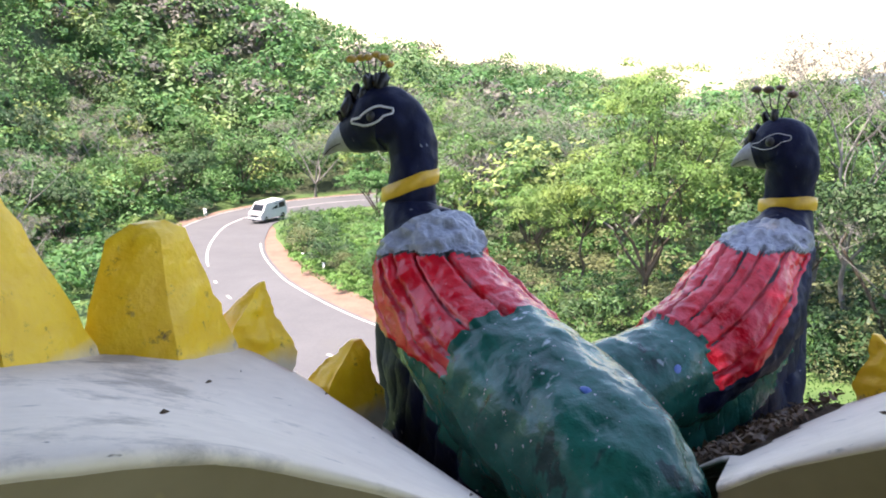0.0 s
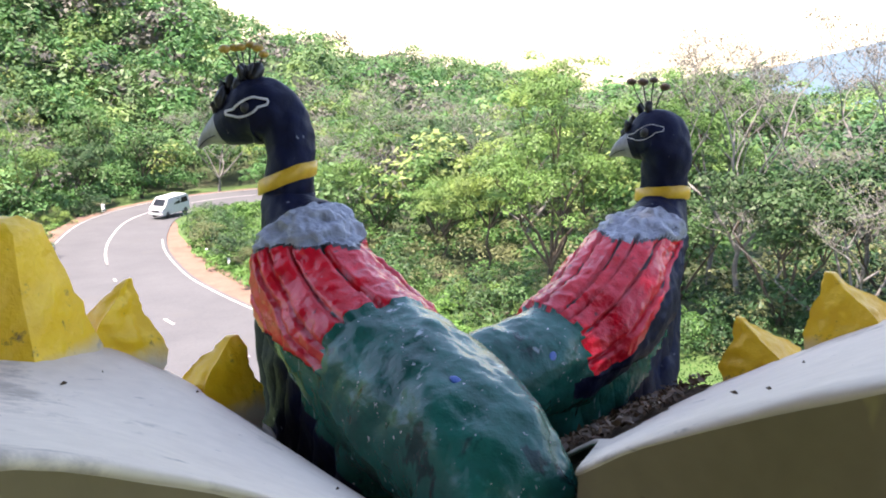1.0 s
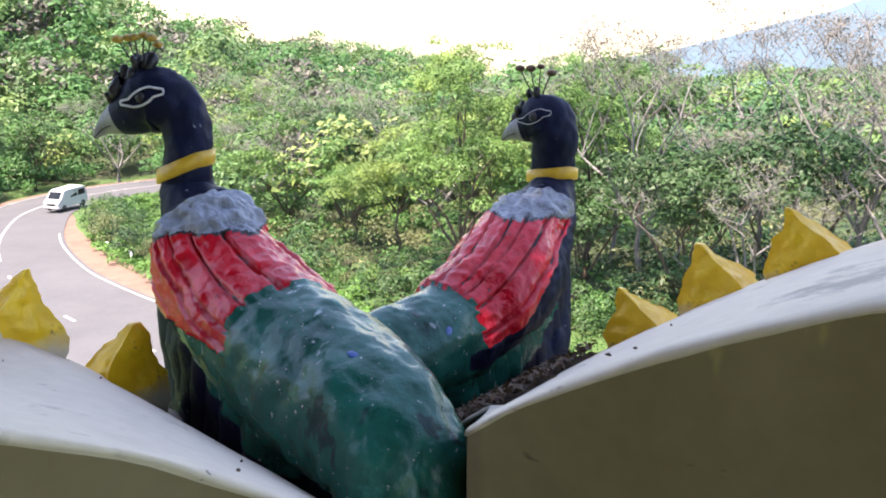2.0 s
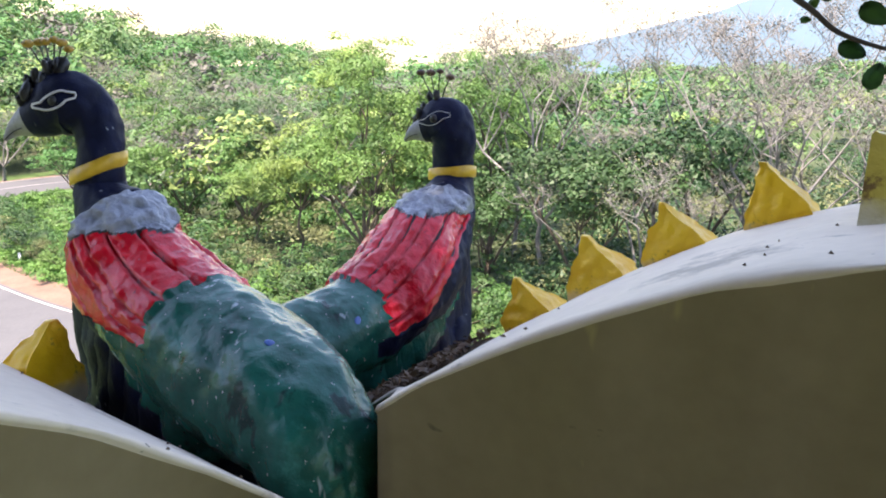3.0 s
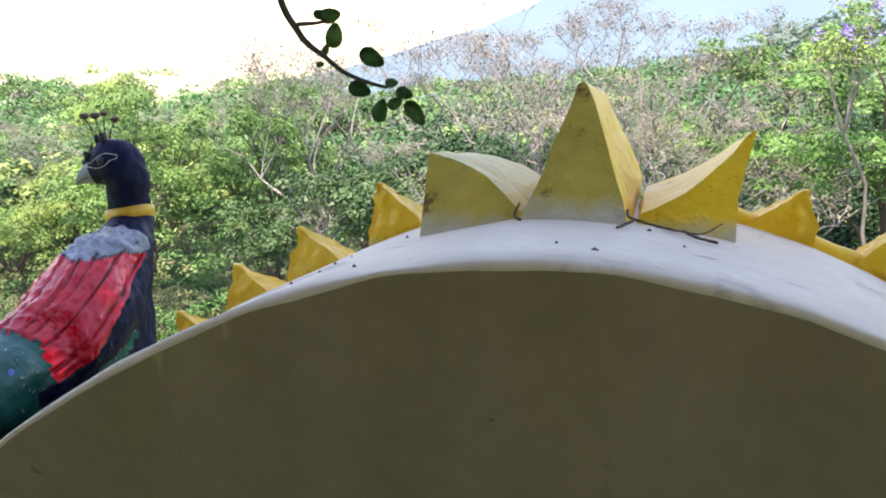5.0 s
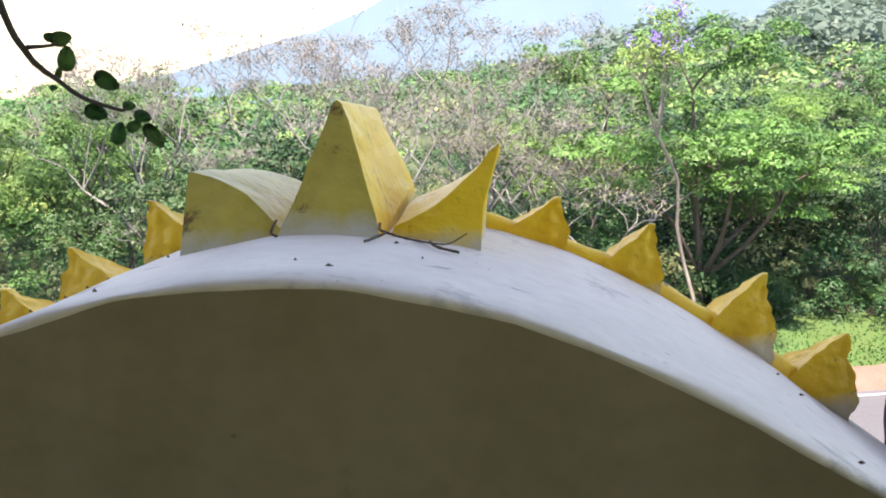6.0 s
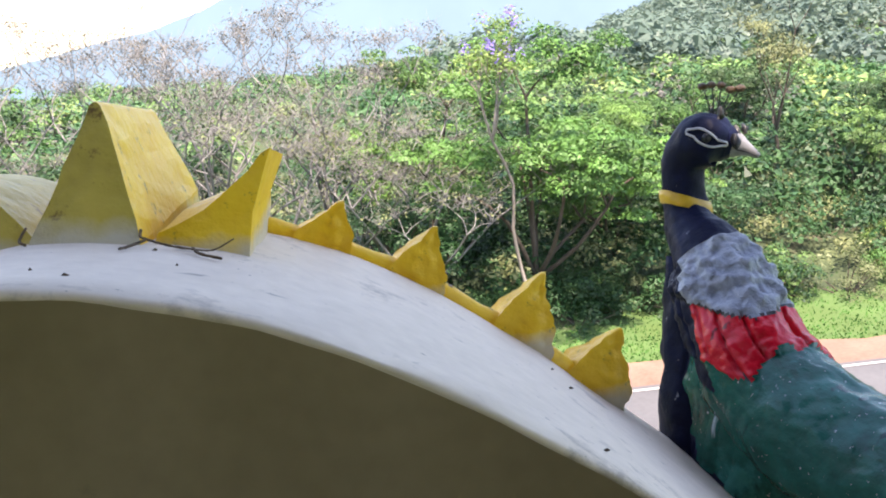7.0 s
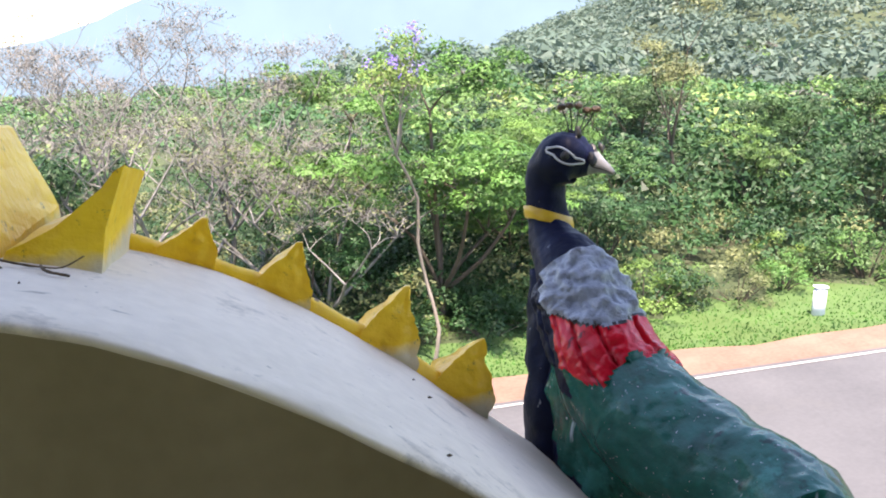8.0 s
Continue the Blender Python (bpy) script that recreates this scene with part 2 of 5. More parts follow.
# ---- small builders ----
def mesh_ob(name, bm, materials, parent=None, smooth=True, label="", matrix=None):
    me = bpy.data.meshes.new(name)
    bm.normal_update()
    bm.to_mesh(me)
    bm.free()
    for m in materials if isinstance(materials, (list, tuple)) else [materials]:
        me.materials.append(m)
    if smooth:
        for f in me.polygons:
            f.use_smooth = True
    ob = new(name, me)
    if parent:
        ob.parent = parent
    if matrix is not None:
        ob.matrix_local = matrix
    if label:
        ob["label"] = label
    return ob


def part(name, bm, material, parent, label="", smooth=True, matrix=None):
    return mesh_ob(name, bm, material, parent, smooth, label, matrix)


def raw_ob(name, verts, faces, material, parent=None, label="", smooth=False):
    me = bpy.data.meshes.new(name)
    me.from_pydata([tuple(v) for v in verts], [], [tuple(f) for f in faces])
    me.materials.append(material)
    if smooth:
        for f in me.polygons:
            f.use_smooth = True
    ob = new(name, me)
    if parent:
        ob.parent = parent
    if label:
        ob["label"] = label
    return ob


def empty(name, m=None):
    ob = new(name)
    ob.empty_display_size = 0.1
    if m is not None:
        ob.matrix_world = m
    return ob


def box(bm, x0, x1, y0, y1, z0, z1, bevel=0.0):
    g = bmesh.ops.create_cube(bm, size=1.0, matrix=Matrix.Translation(((x0 + x1) / 2, (y0 + y1) / 2, (z0 + z1) / 2)) @ Matrix.Diagonal((x1 - x0, y1 - y0, z1 - z0, 1)))
    if bevel:
        es = list({e for v in g["verts"] for e in v.link_edges})
        bmesh.ops.bevel(bm, geom=es, offset=bevel, segments=2, affect="EDGES")


def smooth_line(pts, per=8):
    """Catmull-Rom through rows of numbers."""
    p = [np.array(q, float) for q in pts]
    p = [2 * p[0] - p[1]] + p + [2 * p[-1] - p[-2]]
    out = []
    for i in range(1, len(p) - 2):
        for k in range(per):
            t = k / per
            out.append(0.5 * (2 * p[i] + (p[i + 1] - p[i - 1]) * t + (2 * p[i - 1] - 5 * p[i] + 4 * p[i + 1] - p[i + 2]) * t * t + (3 * p[i] - p[i - 1] - 3 * p[i + 1] + p[i + 2]) * t**3))
    out.append(p[-2])
    return out


def tube(bm, rows, ring=24, zone=None, shape=None, close=True):
    """Loft of rings along rows (x, y, z, r). zone(s, a) gives a face's material, shape(s, a, r) its radius."""
    rows = [np.array(r, float) for r in rows]
    n = len(rows)
    up = Vector((0, 0, 1))
    rings = []
    side = None
    for i, r in enumerate(rows):
        d = Vector((rows[min(i + 1, n - 1)] - rows[max(i - 1, 0)])[:3]).normalized()
        if side is None:
            side = d.cross(up)
            if side.length < 1e-3:
                side = Vector((1, 0, 0))
        side = (side - d * side.dot(d)).normalized()
        over = side.cross(d).normalized()
        c = Vector(r[:3])
        vs = []
        for k in range(ring):
            a = 2 * math.pi * k / ring
            out = side * math.cos(a) + over * math.sin(a)
            rad = r[3] if shape is None else shape(i / (n - 1), a, r[3], c + out * float(r[3]))
            vs.append(bm.verts.new(c + out * float(rad)))
        rings.append(vs)
    made = []
    for i in range(n - 1):
        for k in range(ring):
            f = bm.faces.new((rings[i][k], rings[i][(k + 1) % ring], rings[i + 1][(k + 1) % ring], rings[i + 1][k]))
            f.material_index = zone((i + 0.5) / (n - 1), 2 * math.pi * (k + 0.5) / ring, f) if zone else 0
            made.append(f)
    if close:
        for vs, flip in ((rings[0], 1), (rings[-1], 0)):
            f = bm.faces.new(vs[::-1] if not flip else vs)
            f.material_index = made[0 if flip else -1].material_index
    bmesh.ops.recalc_face_normals(bm, faces=bm.faces[:])
    return made


def wobble(p, size, amount, seed=0.0):
    return noise.noise(Vector((p[0] / size + seed, p[1] / size - seed, p[2] / size + 2.3 * seed))) * amount


# ---- ground: slope, western hill, eastern hill ----
CX, CY = 0.99, -1.73


def steps(x, rows):
    return float(np.interp(x, [r[0] for r in rows], [r[1] for r in rows]))


# azimuth in degrees counter-clockwise from +y: how far off the slope starts, how far off it tops out, and the top's height
FOOT = [(-180, 260), (-90, 120), (-45, 110), (-16, 130), (-10, 90), (30, 90), (36, 100), (45, 72), (56, 92), (66, 92), (75, 52), (85, 40), (110, 60), (180, 260)]
CREST = [(-180, 900), (-90, 420), (-45, 430), (-16, 460), (-10, 2400), (28, 2400), (33, 300), (38, 240), (45, 190), (56, 165), (66, 160), (75, 150), (90, 140), (110, 200), (180, 900)]
TOP = [(-180, -8), (-90, 40), (-45, 46), (-30, 33), (-21, 14), (-16, -4), (-10, -380), (28, -380), (33, -22), (38, -16), (45, -12), (50, -8), (56, -1), (62, 7), (75, 22), (90, 32), (110, 20), (180, -8)]


def height(x, y):
    base = -9.376 + 0.086 * min(max(x, -78.0), 32.0)
    dx, dy = x - CX, y - CY
    r = math.hypot(dx, dy)
    az = math.degrees(math.atan2(-dx, dy))
    a, b, top = steps(az, FOOT), steps(az, CREST), steps(az, TOP)
    k = min(max((r - a) / (b - a), 0.0), 1.0)
    k = k * k * (3 - 2 * k)
    drop = 0.10 * max(r - b, 0.0)
    return base + (top - base) * k - drop + wobble((x, y, 0), 28.0, 2.5 * min(max((r - a) / 40, 0), 1))


def ground_sheet():
    verts, faces = [], []
    radii = [0.0] + [3.0 * 1.085**i for i in range(84)]
    seg = 180
    for i, r in enumerate(radii):
        for k in range(seg):
            a = 2 * math.pi * k / seg
            x, y = CX + r * math.sin(a), CY + r * math.cos(a)
            verts.append((x, y, height(x, y)))
    for i in range(len(radii) - 1):
        for k in range(seg):
            a, b = i * seg + k, i * seg + (k + 1) % seg
            faces.append((a, b, b + seg, a + seg))
    ob = raw_ob("ground", verts, faces, M_GRASS, smooth=True)
    tagged(ob, "grassy hillside ground with dark forest floor beyond the verge", "ground", kind="structure")
    return ob


ground = ground_sheet()

# ---- road ----
ROAD = smooth_line([(60, 15.9), (40, 15.4), (20, 15.4), (6, 15.4), (-10, 15.5), (-20, 16.0), (-29, 17.0), (-37.8, 19.2), (-43.5, 21.3), (-50.5, 24.6), (-57, 28.6), (-63, 33.4), (-66.2, 39.0), (-65.5, 45.0), (-60, 50.5), (-50, 55)], 8)

ground.data.materials.append(M_FLOOR)
road_pts = np.array([q[:2] for q in ROAD])
for f in ground.data.polygons:        # woods begin past the grassy verge
    p = np.array(f.center[:2])
    far = float(np.hypot(*(road_pts - p).T).min())
    f.material_index = 1 if far > 10.2 + wobble((p[0], p[1], 0), 4.0, 1.5) and p[1] > 5 else 0


def ribbon(name, off0, off1, lift, material, kind_label, s0=0.0, s1=1.0, parent=None, ragged=0.0):
    n = len(ROAD)
    verts, faces = [], []
    cols = 5
    for i in range(n):
        if not s0 <= i / (n - 1) <= s1:
            continue
        p = ROAD[i]
        d = ROAD[min(i + 1, n - 1)] - ROAD[max(i - 1, 0)]
        d = d / np.hypot(*d)
        nx, ny = d[1], -d[0]          # to the outer (+y) side of the road for a westward line
        w = ragged * (noise.noise(Vector((p[0] * 0.4, p[1] * 0.4, off0))) + 0.5 * noise.noise(Vector((p[0] * 1.3, p[1] * 1.3, off0))))
        for c in range(cols):
            o = off0 + (off1 - off0) * c / (cols - 1)
            o += w * (abs(o) / max(abs(off0), abs(off1))) ** 3 * (1 if o > 0 else -1)
            q = (p[0] + nx * o, p[1] + ny * o)
            verts.append((q[0], q[1], height(*ROAD[i]) * 0.5 + height(*q) * 0.5 + lift))
    rows = len(verts) // cols
    for i in range(rows - 1):
        for c in range(cols - 1):
            a = i * cols + c
            faces.append((a, a + 1, a + cols + 1, a + cols))
    ob = raw_ob(name, verts, faces, material, parent, smooth=True)
    if parent is None:
        tagged(ob, kind_label, name, kind="structure")
    else:
        ob["label"] = kind_label
    return ob


ribbon("road_verge", -5.0, 5.6, 0.11, M_DIRT, "reddish bare soil verge beside the asphalt road", ragged=0.9)
road = ribbon("road", -3.8, 3.8, 0.17, M_ASPHALT, "pale worn asphalt road curving away round a bend")
ribbon("edge_line", 3.48, 3.58, 0.19, M_PAINT, "white edge line", s1=0.64, parent=road)
ribbon("edge_line", -3.58, -3.48, 0.19, M_PAINT, "white edge line", parent=road)
ribbon("centre_line", -0.07, 0.07, 0.19, M_PAINT, "solid white centre line", s0=0.565, s1=1.0, parent=road)
for k in range(11):
    ribbon("centre_dash", -0.07, 0.07, 0.19, M_PAINT, "white centre dash", s0=0.06 + k * 0.05, s1=0.06 + k * 0.05 + 0.021, parent=road)

# ---- pavilion: arched parapets round a square roof ----
HALF = 1.73            # from the middle of the roof to the outer crest


class Arch:
    """Heights of one parapet's top: along its inner edge and along its outer crest, by the distance from its middle."""

    def __init__(self, deep, inner, crest):
        self.deep, self.inner, self.crest = deep, inner, crest

    def inner_top(self, d):
        return steps(abs(d), self.inner)

    def crest_top(self, d):
        return steps(abs(d), self.crest)

    def top_at(self, d, y):
        a, c = self.inner_top(d), self.crest_top(d)
        return a + (c - a) * (y + self.deep) / self.deep


NORTH_IN = [(0, 0.384), (0.1, 0.380), (0.2, 0.364), (0.3, 0.338), (0.4, 0.304), (0.5, 0.260), (0.6, 0.207), (0.7, 0.148), (0.8, 0.085), (0.87, 0.030), (0.95, -0.04), (1.05, -0.12), (1.15, -0.20), (1.25, -0.28), (1.4, -0.40), (1.62, -0.52)]
NORTH = Arch(0.80, NORTH_IN, [(d, z - 0.075) for d, z in NORTH_IN[:9]] + [(0.9, -0.066), (1.0, -0.135), (1.1, -0.208), (1.2, -0.28), (1.35, -0.385), (1.62, -0.52)])
WEST = Arch(0.84, [(0, 0.355), (0.137, 0.34), (0.22, 0.32), (0.28, 0.298), (0.33, 0.272), (0.41, 0.227), (0.46, 0.194), (0.51, 0.155), (0.6, 0.085), (0.7, 0.0), (0.8, -0.09), (0.9, -0.18), (1.1, -0.38), (1.62, -0.60)],
            [(0, 0.14), (0.3, 0.13), (0.46, 0.10), (0.70, 0.055), (0.76, 0.037), (0.86, -0.04), (0.915, -0.087), (0.995, -0.159), (1.084, -0.234), (1.15, -0.296), (1.23, -0.368), (1.31, -0.47), (1.62, -0.70)])


def parapet_wall(parent, arch, cut):
    bm = bmesh.new()
    rows = []
    n = 108
    for i in range(n + 1):
        d = -1.62 + 3.24 * i / n
        deep = arch.deep - 0.34 * min(max((d * cut[0] - cut[1]) / 0.16, 0), 1)   # the corner is left free for the statues
        zi, zc = arch.inner_top(d), arch.crest_top(d)
        ring = [(-deep + 0.006, -1.45), (-deep + 0.006, min(zi - 0.35, -0.4)), (-deep + 0.006, zi - 0.012), (-deep, zi - 0.010), (-deep - 0.002, zi - 0.003), (-deep + 0.006, zi + 0.001)]
        for k in range(1, 10):
            y = -deep + deep * k / 10
            ring.append((y, arch.top_at(d, y if deep == arch.deep else y - 0.1) + wobble((d, y, 0), 0.16, 0.006)))
        ring += [(-0.006, zc), (0.0, zc - 0.008), (0.0, min(zc - 0.3, -0.8)), (0.0, -1.45)]
        rows.append([bm.verts.new((d, y, z + (wobble((d, 3, k), 0.11, 0.005) if 1 < k < 6 else 0))) for k, (y, z) in enumerate(ring)])
    for i in range(n):
        for k in range(len(rows[0]) - 1):
            f = bm.faces.new((rows[i][k], rows[i + 1][k], rows[i + 1][k + 1], rows[i][k + 1]))
            f.material_index = 1 if k < 2 else 0
    for r in (rows[0], rows[-1]):
        bm.faces.new(r)
    bmesh.ops.recalc_face_normals(bm, faces=bm.faces[:])
    return part("wall", bm, [M_WHITE, M_CREAM], parent, "whitewashed top over a khaki inner face")


def spike(parent, arch, d, y, tip, width, depth, seed, material=None, label="", blunt=0.07):
    """Plaster tooth: a four-edged, blunt pyramid that leans outwards, one edge to the front."""
    z0 = min(arch.top_at(d, min(y, 0)), arch.top_at(tip[0], min(y, 0))) - 0.045
    bm = bmesh.new()
    tx, ty, tz = tip[0] - d, tip[1] - y, tip[2] - z0
    levels, ring = 13, 24
    rows = []
    for i in range(levels + 1):
        t = i / levels
        k = (1 - t) * (1 - blunt) + blunt
        if i == levels:
            k *= 0.5
        cx, cy = tx * t**1.25, ty * t
        vs = []
        for j in range(ring):
            a = 2 * math.pi * j / ring
            ca, sa = math.cos(a), math.sin(a)
            q = 1 / (abs(ca) ** 1.1 + abs(sa) ** 1.1) ** (1 / 1.1)
            p = Vector((cx + ca * q * width / 2 * k, cy + sa * q * depth / 2 * k, tz * t))
            m = wobble(p + Vector((seed, 0, 0)), 0.045, 0.009, seed) + wobble(p, 0.016, 0.006, seed + 5)
            p += Vector((ca, sa, 0.3 * t)) * m
            vs.append(bm.verts.new(p))
        rows.append(vs)
    for i in range(levels):
        for j in range(ring):
            bm.faces.new((rows[i][j], rows[i][(j + 1) % ring], rows[i + 1][(j + 1) % ring], rows[i + 1][j]))
    bm.faces.new(rows[-1])
    for j in range(0, ring, ring // 4):
        for i in range(levels):
            e = bm.edges.get((rows[i][j], rows[i + 1][j]))
            e.smooth = False
    return part("spike", bm, material or M_YELLOW, parent, label, matrix=Matrix.Translation((d, y, z0)))


def tooth(parent, arch, tip, wide, y0, y1, seed, label="", blunt=0.15, outer=0.004):
    """Plaster tooth on a four-cornered foot; its tip stands over the outer side, its inner face slopes."""
    d, y, z = tip
    s = 1 if d > 0 else -1
    corners = [(d + s * outer, y0), (d - s * wide, y0), (d - s * wide, y1), (d + s * outer, y1)]
    bm = bmesh.new()
    levels, per = 22, 11
    rows = []
    for i in range(levels + 1):
        t = i / levels
        k = (1 - t**1.2) * (1 - blunt) + blunt
        if i == levels:
            k *= 0.6
        vs = []
        for j in range(4 * per):
            c0, c1 = corners[j // per], corners[(j // per + 1) % 4]
            u = (j % per) / per
            bx, by = c0[0] + (c1[0] - c0[0]) * u, c0[1] + (c1[1] - c0[1]) * u
            foot = arch.top_at(bx, min(by, 0)) - 0.02
            mx, my = d - s * 0.006, y
            p = Vector((mx + (bx - mx) * k, my + (by - my) * k, foot + (z - foot) * t + (0.006 if i == levels else 0)))
            out = Vector((bx - d + s * wide * 0.4, by - y, 0)).normalized()
            p += out * (wobble(p, 0.05, 0.010, seed) + wobble(p, 0.018, 0.008, seed + 5) + 0.012 * math.sin(math.pi * min(1, t * 1.3)) * (0.4 if j % per else 1.0))
            vs.append(bm.verts.new(p - Vector((d, y, z - 0.12))))
        rows.append(vs)
    n = 4 * per
    for i in range(levels):
        for j in range(n):
            bm.faces.new((rows[i][j], rows[i][(j + 1) % n], rows[i + 1][(j + 1) % n], rows[i + 1][j]))
    bm.faces.new(rows[-1])
    bmesh.ops.recalc_face_normals(bm, faces=bm.faces[:])
    for j in range(0, n, per):
        for i in range(levels):
            bm.edges.get((rows[i][j], rows[i + 1][j])).smooth = False
    return part("tooth", bm, M_YELLOW, parent, label, matrix=Matrix.Translation((d, y, z - 0.12)))


def crown_piece(parent, outline, y_foot, y_top, y_back, label, material, z0):
    """Thick plaster slab cut to an outline (d, z); its face leans back from foot to top."""
    bm = bmesh.new()
    zs = [p[1] for p in outline]
    lo, hi = min(zs), max(zs)
    d0 = sum(p[0] for p in outline) / len(outline)
    lines = []
    for layer in range(7):
        row = []
        for d, z in outline:
            k = (z - lo) / (hi - lo)
            yf = y_foot + (y_top - y_foot) * k
            y = yf + (y_back - yf) * layer / 6
            p = Vector((d - d0, y, z - z0 - 0.05 * k * layer / 6))
            p += Vector((wobble(p, 0.05, 0.005, layer), wobble(p, 0.07, 0.004, 3), wobble(p, 0.05, 0.004, 7)))
            row.append(bm.verts.new(p))
        lines.append(row)
    m = len(outline)
    for a, b in zip(lines, lines[1:]):
        for j in range(m):
            bm.faces.new((a[j], a[(j + 1) % m], b[(j + 1) % m], b[j]))
    front = bm.faces.new(lines[0])
    bm.faces.new(lines[-1][::-1])
    front.material_index = 1
    bmesh.ops.recalc_face_normals(bm, faces=bm.faces[:])
    bmesh.ops.triangulate(bm, faces=[f for f in bm.faces if len(f.verts) > 4])
    ob = part("crown_piece", bm, material, parent, label, smooth=False, matrix=Matrix.Translation((d0, 0, z0)))
    return ob


def curve_outline(a, b, sag, n=7):
    return [(a[0] + (b[0] - a[0]) * t, a[1] + (b[1] - a[1]) * t - sag * 4 * t * (1 - t)) for t in [i / n for i in range(n + 1)]]


TEETH = [(-0.477, 0.323, 0.17), (-0.667, 0.219, 0.165), (-0.831, 0.124, 0.165), (-0.99, 0.0, 0.16), (0.404, 0.328, 0.17), (0.600, 0.272, 0.165), (0.834, 0.166, 0.175), (1.01, 0.036, 0.19)]


def rib(root, arch, s, d0, d1):
    bm = bmesh.new()
    n = 24
    tube(bm, [(s * (d0 + (d1 - d0) * i / n), -0.03, arch.crest_top(d0 + (d1 - d0) * i / n) + 0.002, 0.026 + 0.003 * math.sin(i * 1.7)) for i in range(n + 1)], 12)
    part("rib", bm, M_YELLOW_RIB, root, "lumpy yellow rib between the teeth")


def north_parapet():
    root = empty("arched_parapet", Matrix.Translation((CX, 0, 0)))
    tagged(root, "whitewashed arched parapet with a crown of yellow plaster teeth", "parapet", "parapets round the roof")
    parapet_wall(root, NORTH, (-1, 0.875))
    for k, (d, z, w) in enumerate(TEETH):
        tooth(root, NORTH, (d, -0.035, z + 0.004), w * 0.70, -0.06, 0.05, 3.1 * k + 1)
    rib(root, NORTH, 1, 0.22, 1.0)
    zf = 0.335
    out = [(-0.098, zf - 0.02)] + curve_outline((-0.094, zf + 0.012), (-0.014, 0.556), 0.004) + [(-0.004, 0.562)] + curve_outline((0.004, 0.556), (0.080, zf + 0.012), -0.002) + [(0.084, zf - 0.02)]
    crown_piece(root, out, -0.43, -0.29, 0.12, "yellow pointed middle wedge with a duller face", [M_YELLOW, M_YELLOW_DULL], zf)
    out = [(-0.268, 0.29)] + [(-0.266, 0.438), (-0.262, 0.444)] + curve_outline((-0.250, 0.442), (-0.100, 0.352), -0.018) + [(-0.092, 0.325)]
    crown_piece(root, out, -0.42, -0.33, 0.02, "dull yellow wing-shaped crown piece", [M_YELLOW_DULL, M_YELLOW_DULL], 0.30)
    out = [(0.088, 0.325)] + curve_outline((0.096, 0.352), (0.262, 0.470), 0.016) + [(0.277, 0.481), (0.274, 0.468), (0.250, 0.38), (0.245, 0.28)]
    crown_piece(root, out, -0.41, -0.285, 0.0, "yellow wing-shaped crown piece with a whitewashed foot", [M_YELLOW_FOOT, M_YELLOW_FOOT], 0.30)


def west_parapet():
    root = empty("arched_parapet", Matrix.Translation((CX, CY, 0)) @ Matrix.Rotation(radians(90), 4, "Z") @ Matrix.Translation((0, HALF, 0)))
    tagged(root, "whitewashed arched parapet with large worn yellow teeth", "parapet", "parapets round the roof")
    parapet_wall(root, WEST, (1, 0.93))
    spike(root, WEST, 0.325, -0.06, (0.335, -0.02, 0.46), 0.34, 0.24, 21.0, M_YELLOW_FOOT)
    spike(root, WEST, 0.585, -0.04, (0.605, -0.01, 0.286), 0.31, 0.19, 25.0, M_YELLOW_FOOT, blunt=0.38)
    tooth(root, WEST, (0.822, 0.0, 0.134), 0.11, -0.035, 0.035, 29.0, outer=0.03)
    tooth(root, WEST, (1.036, 0.0, -0.030), 0.115, -0.035, 0.035, 33.0, blunt=0.26, outer=0.024)


def dried_vine():
    root = empty("dried_vine", Matrix.Translation((CX, 0, 0)))
    tagged(root, "thin black dried vine stuck at the foot of the crown", "vine")
    for k, line in enumerate([[(0.078, -0.40, 0.022), (0.080, -0.415, 0.014), (0.088, -0.425, 0.012), (0.120, -0.44, 0.008), (0.165, -0.44, 0.006), (0.195, -0.43, 0.008), (0.225, -0.41, 0.030)],
                              [(0.090, -0.43, 0.010), (0.075, -0.47, 0.006), (0.068, -0.50, 0.006)], [(0.165, -0.44, 0.008), (0.180, -0.47, 0.006), (0.215, -0.48, 0.006)], [(-0.088, -0.44, 0.006), (-0.10, -0.43, 0.012), (-0.095, -0.41, 0.03)]]):
        bm = bmesh.new()
        tube(bm, smooth_line([(d, y, NORTH.top_at(d, y) + h, 0.0026 - 0.00025 * i) for i, (d, y, h) in enumerate(line)], 6), 7, None, lambda s, a, r, p: r * (1 + 0.5 * noise.noise(Vector((s * 40, a, 3.0)))))
        part("tendril", bm, M_LITTER, root)


dried_vine()


def crumbs(name, label, count, arch, m, seed, d0, d1):
    """Flakes and droppings scattered over the whitewash."""
    g = random.Random(seed)
    verts, faces = [], []
    for k in range(count):
        d, y = g.uniform(d0, d1), g.uniform(-arch.deep + 0.03, -0.06)
        z, r, a = arch.top_at(d, y) + 0.003, g.uniform(0.0012, 0.0045), g.uniform(0, 3)
        n0 = len(verts)
        for i in range(6):
            t = 6.2832 * i / 6
            verts.append(m @ Vector((d + math.cos(t + a) * r * g.uniform(0.6, 1.9), y + math.sin(t + a) * r, z)))
        verts.append(m @ Vector((d, y, z + 0.004)))
        faces += [(n0 + i, n0 + (i + 1) % 6, n0 + 6) for i in range(6)]
    ob = raw_ob(name, verts, faces, M_LITTER)
    tagged(ob, label, "debris", kind="stuff")


crumbs("crumbs", "small dark flakes on the whitewashed parapet top", 20, NORTH, Matrix.Translation((CX, 0, 0)), 4, -0.8, 1.0)
crumbs("crumbs", "small dark flakes on the whitewashed top by the bend", 8, WEST, Matrix.Translation((CX, CY, 0)) @ Matrix.Rotation(radians(90), 4, "Z") @ Matrix.Translation((0, HALF, 0)), 5, 0.1, 0.85)

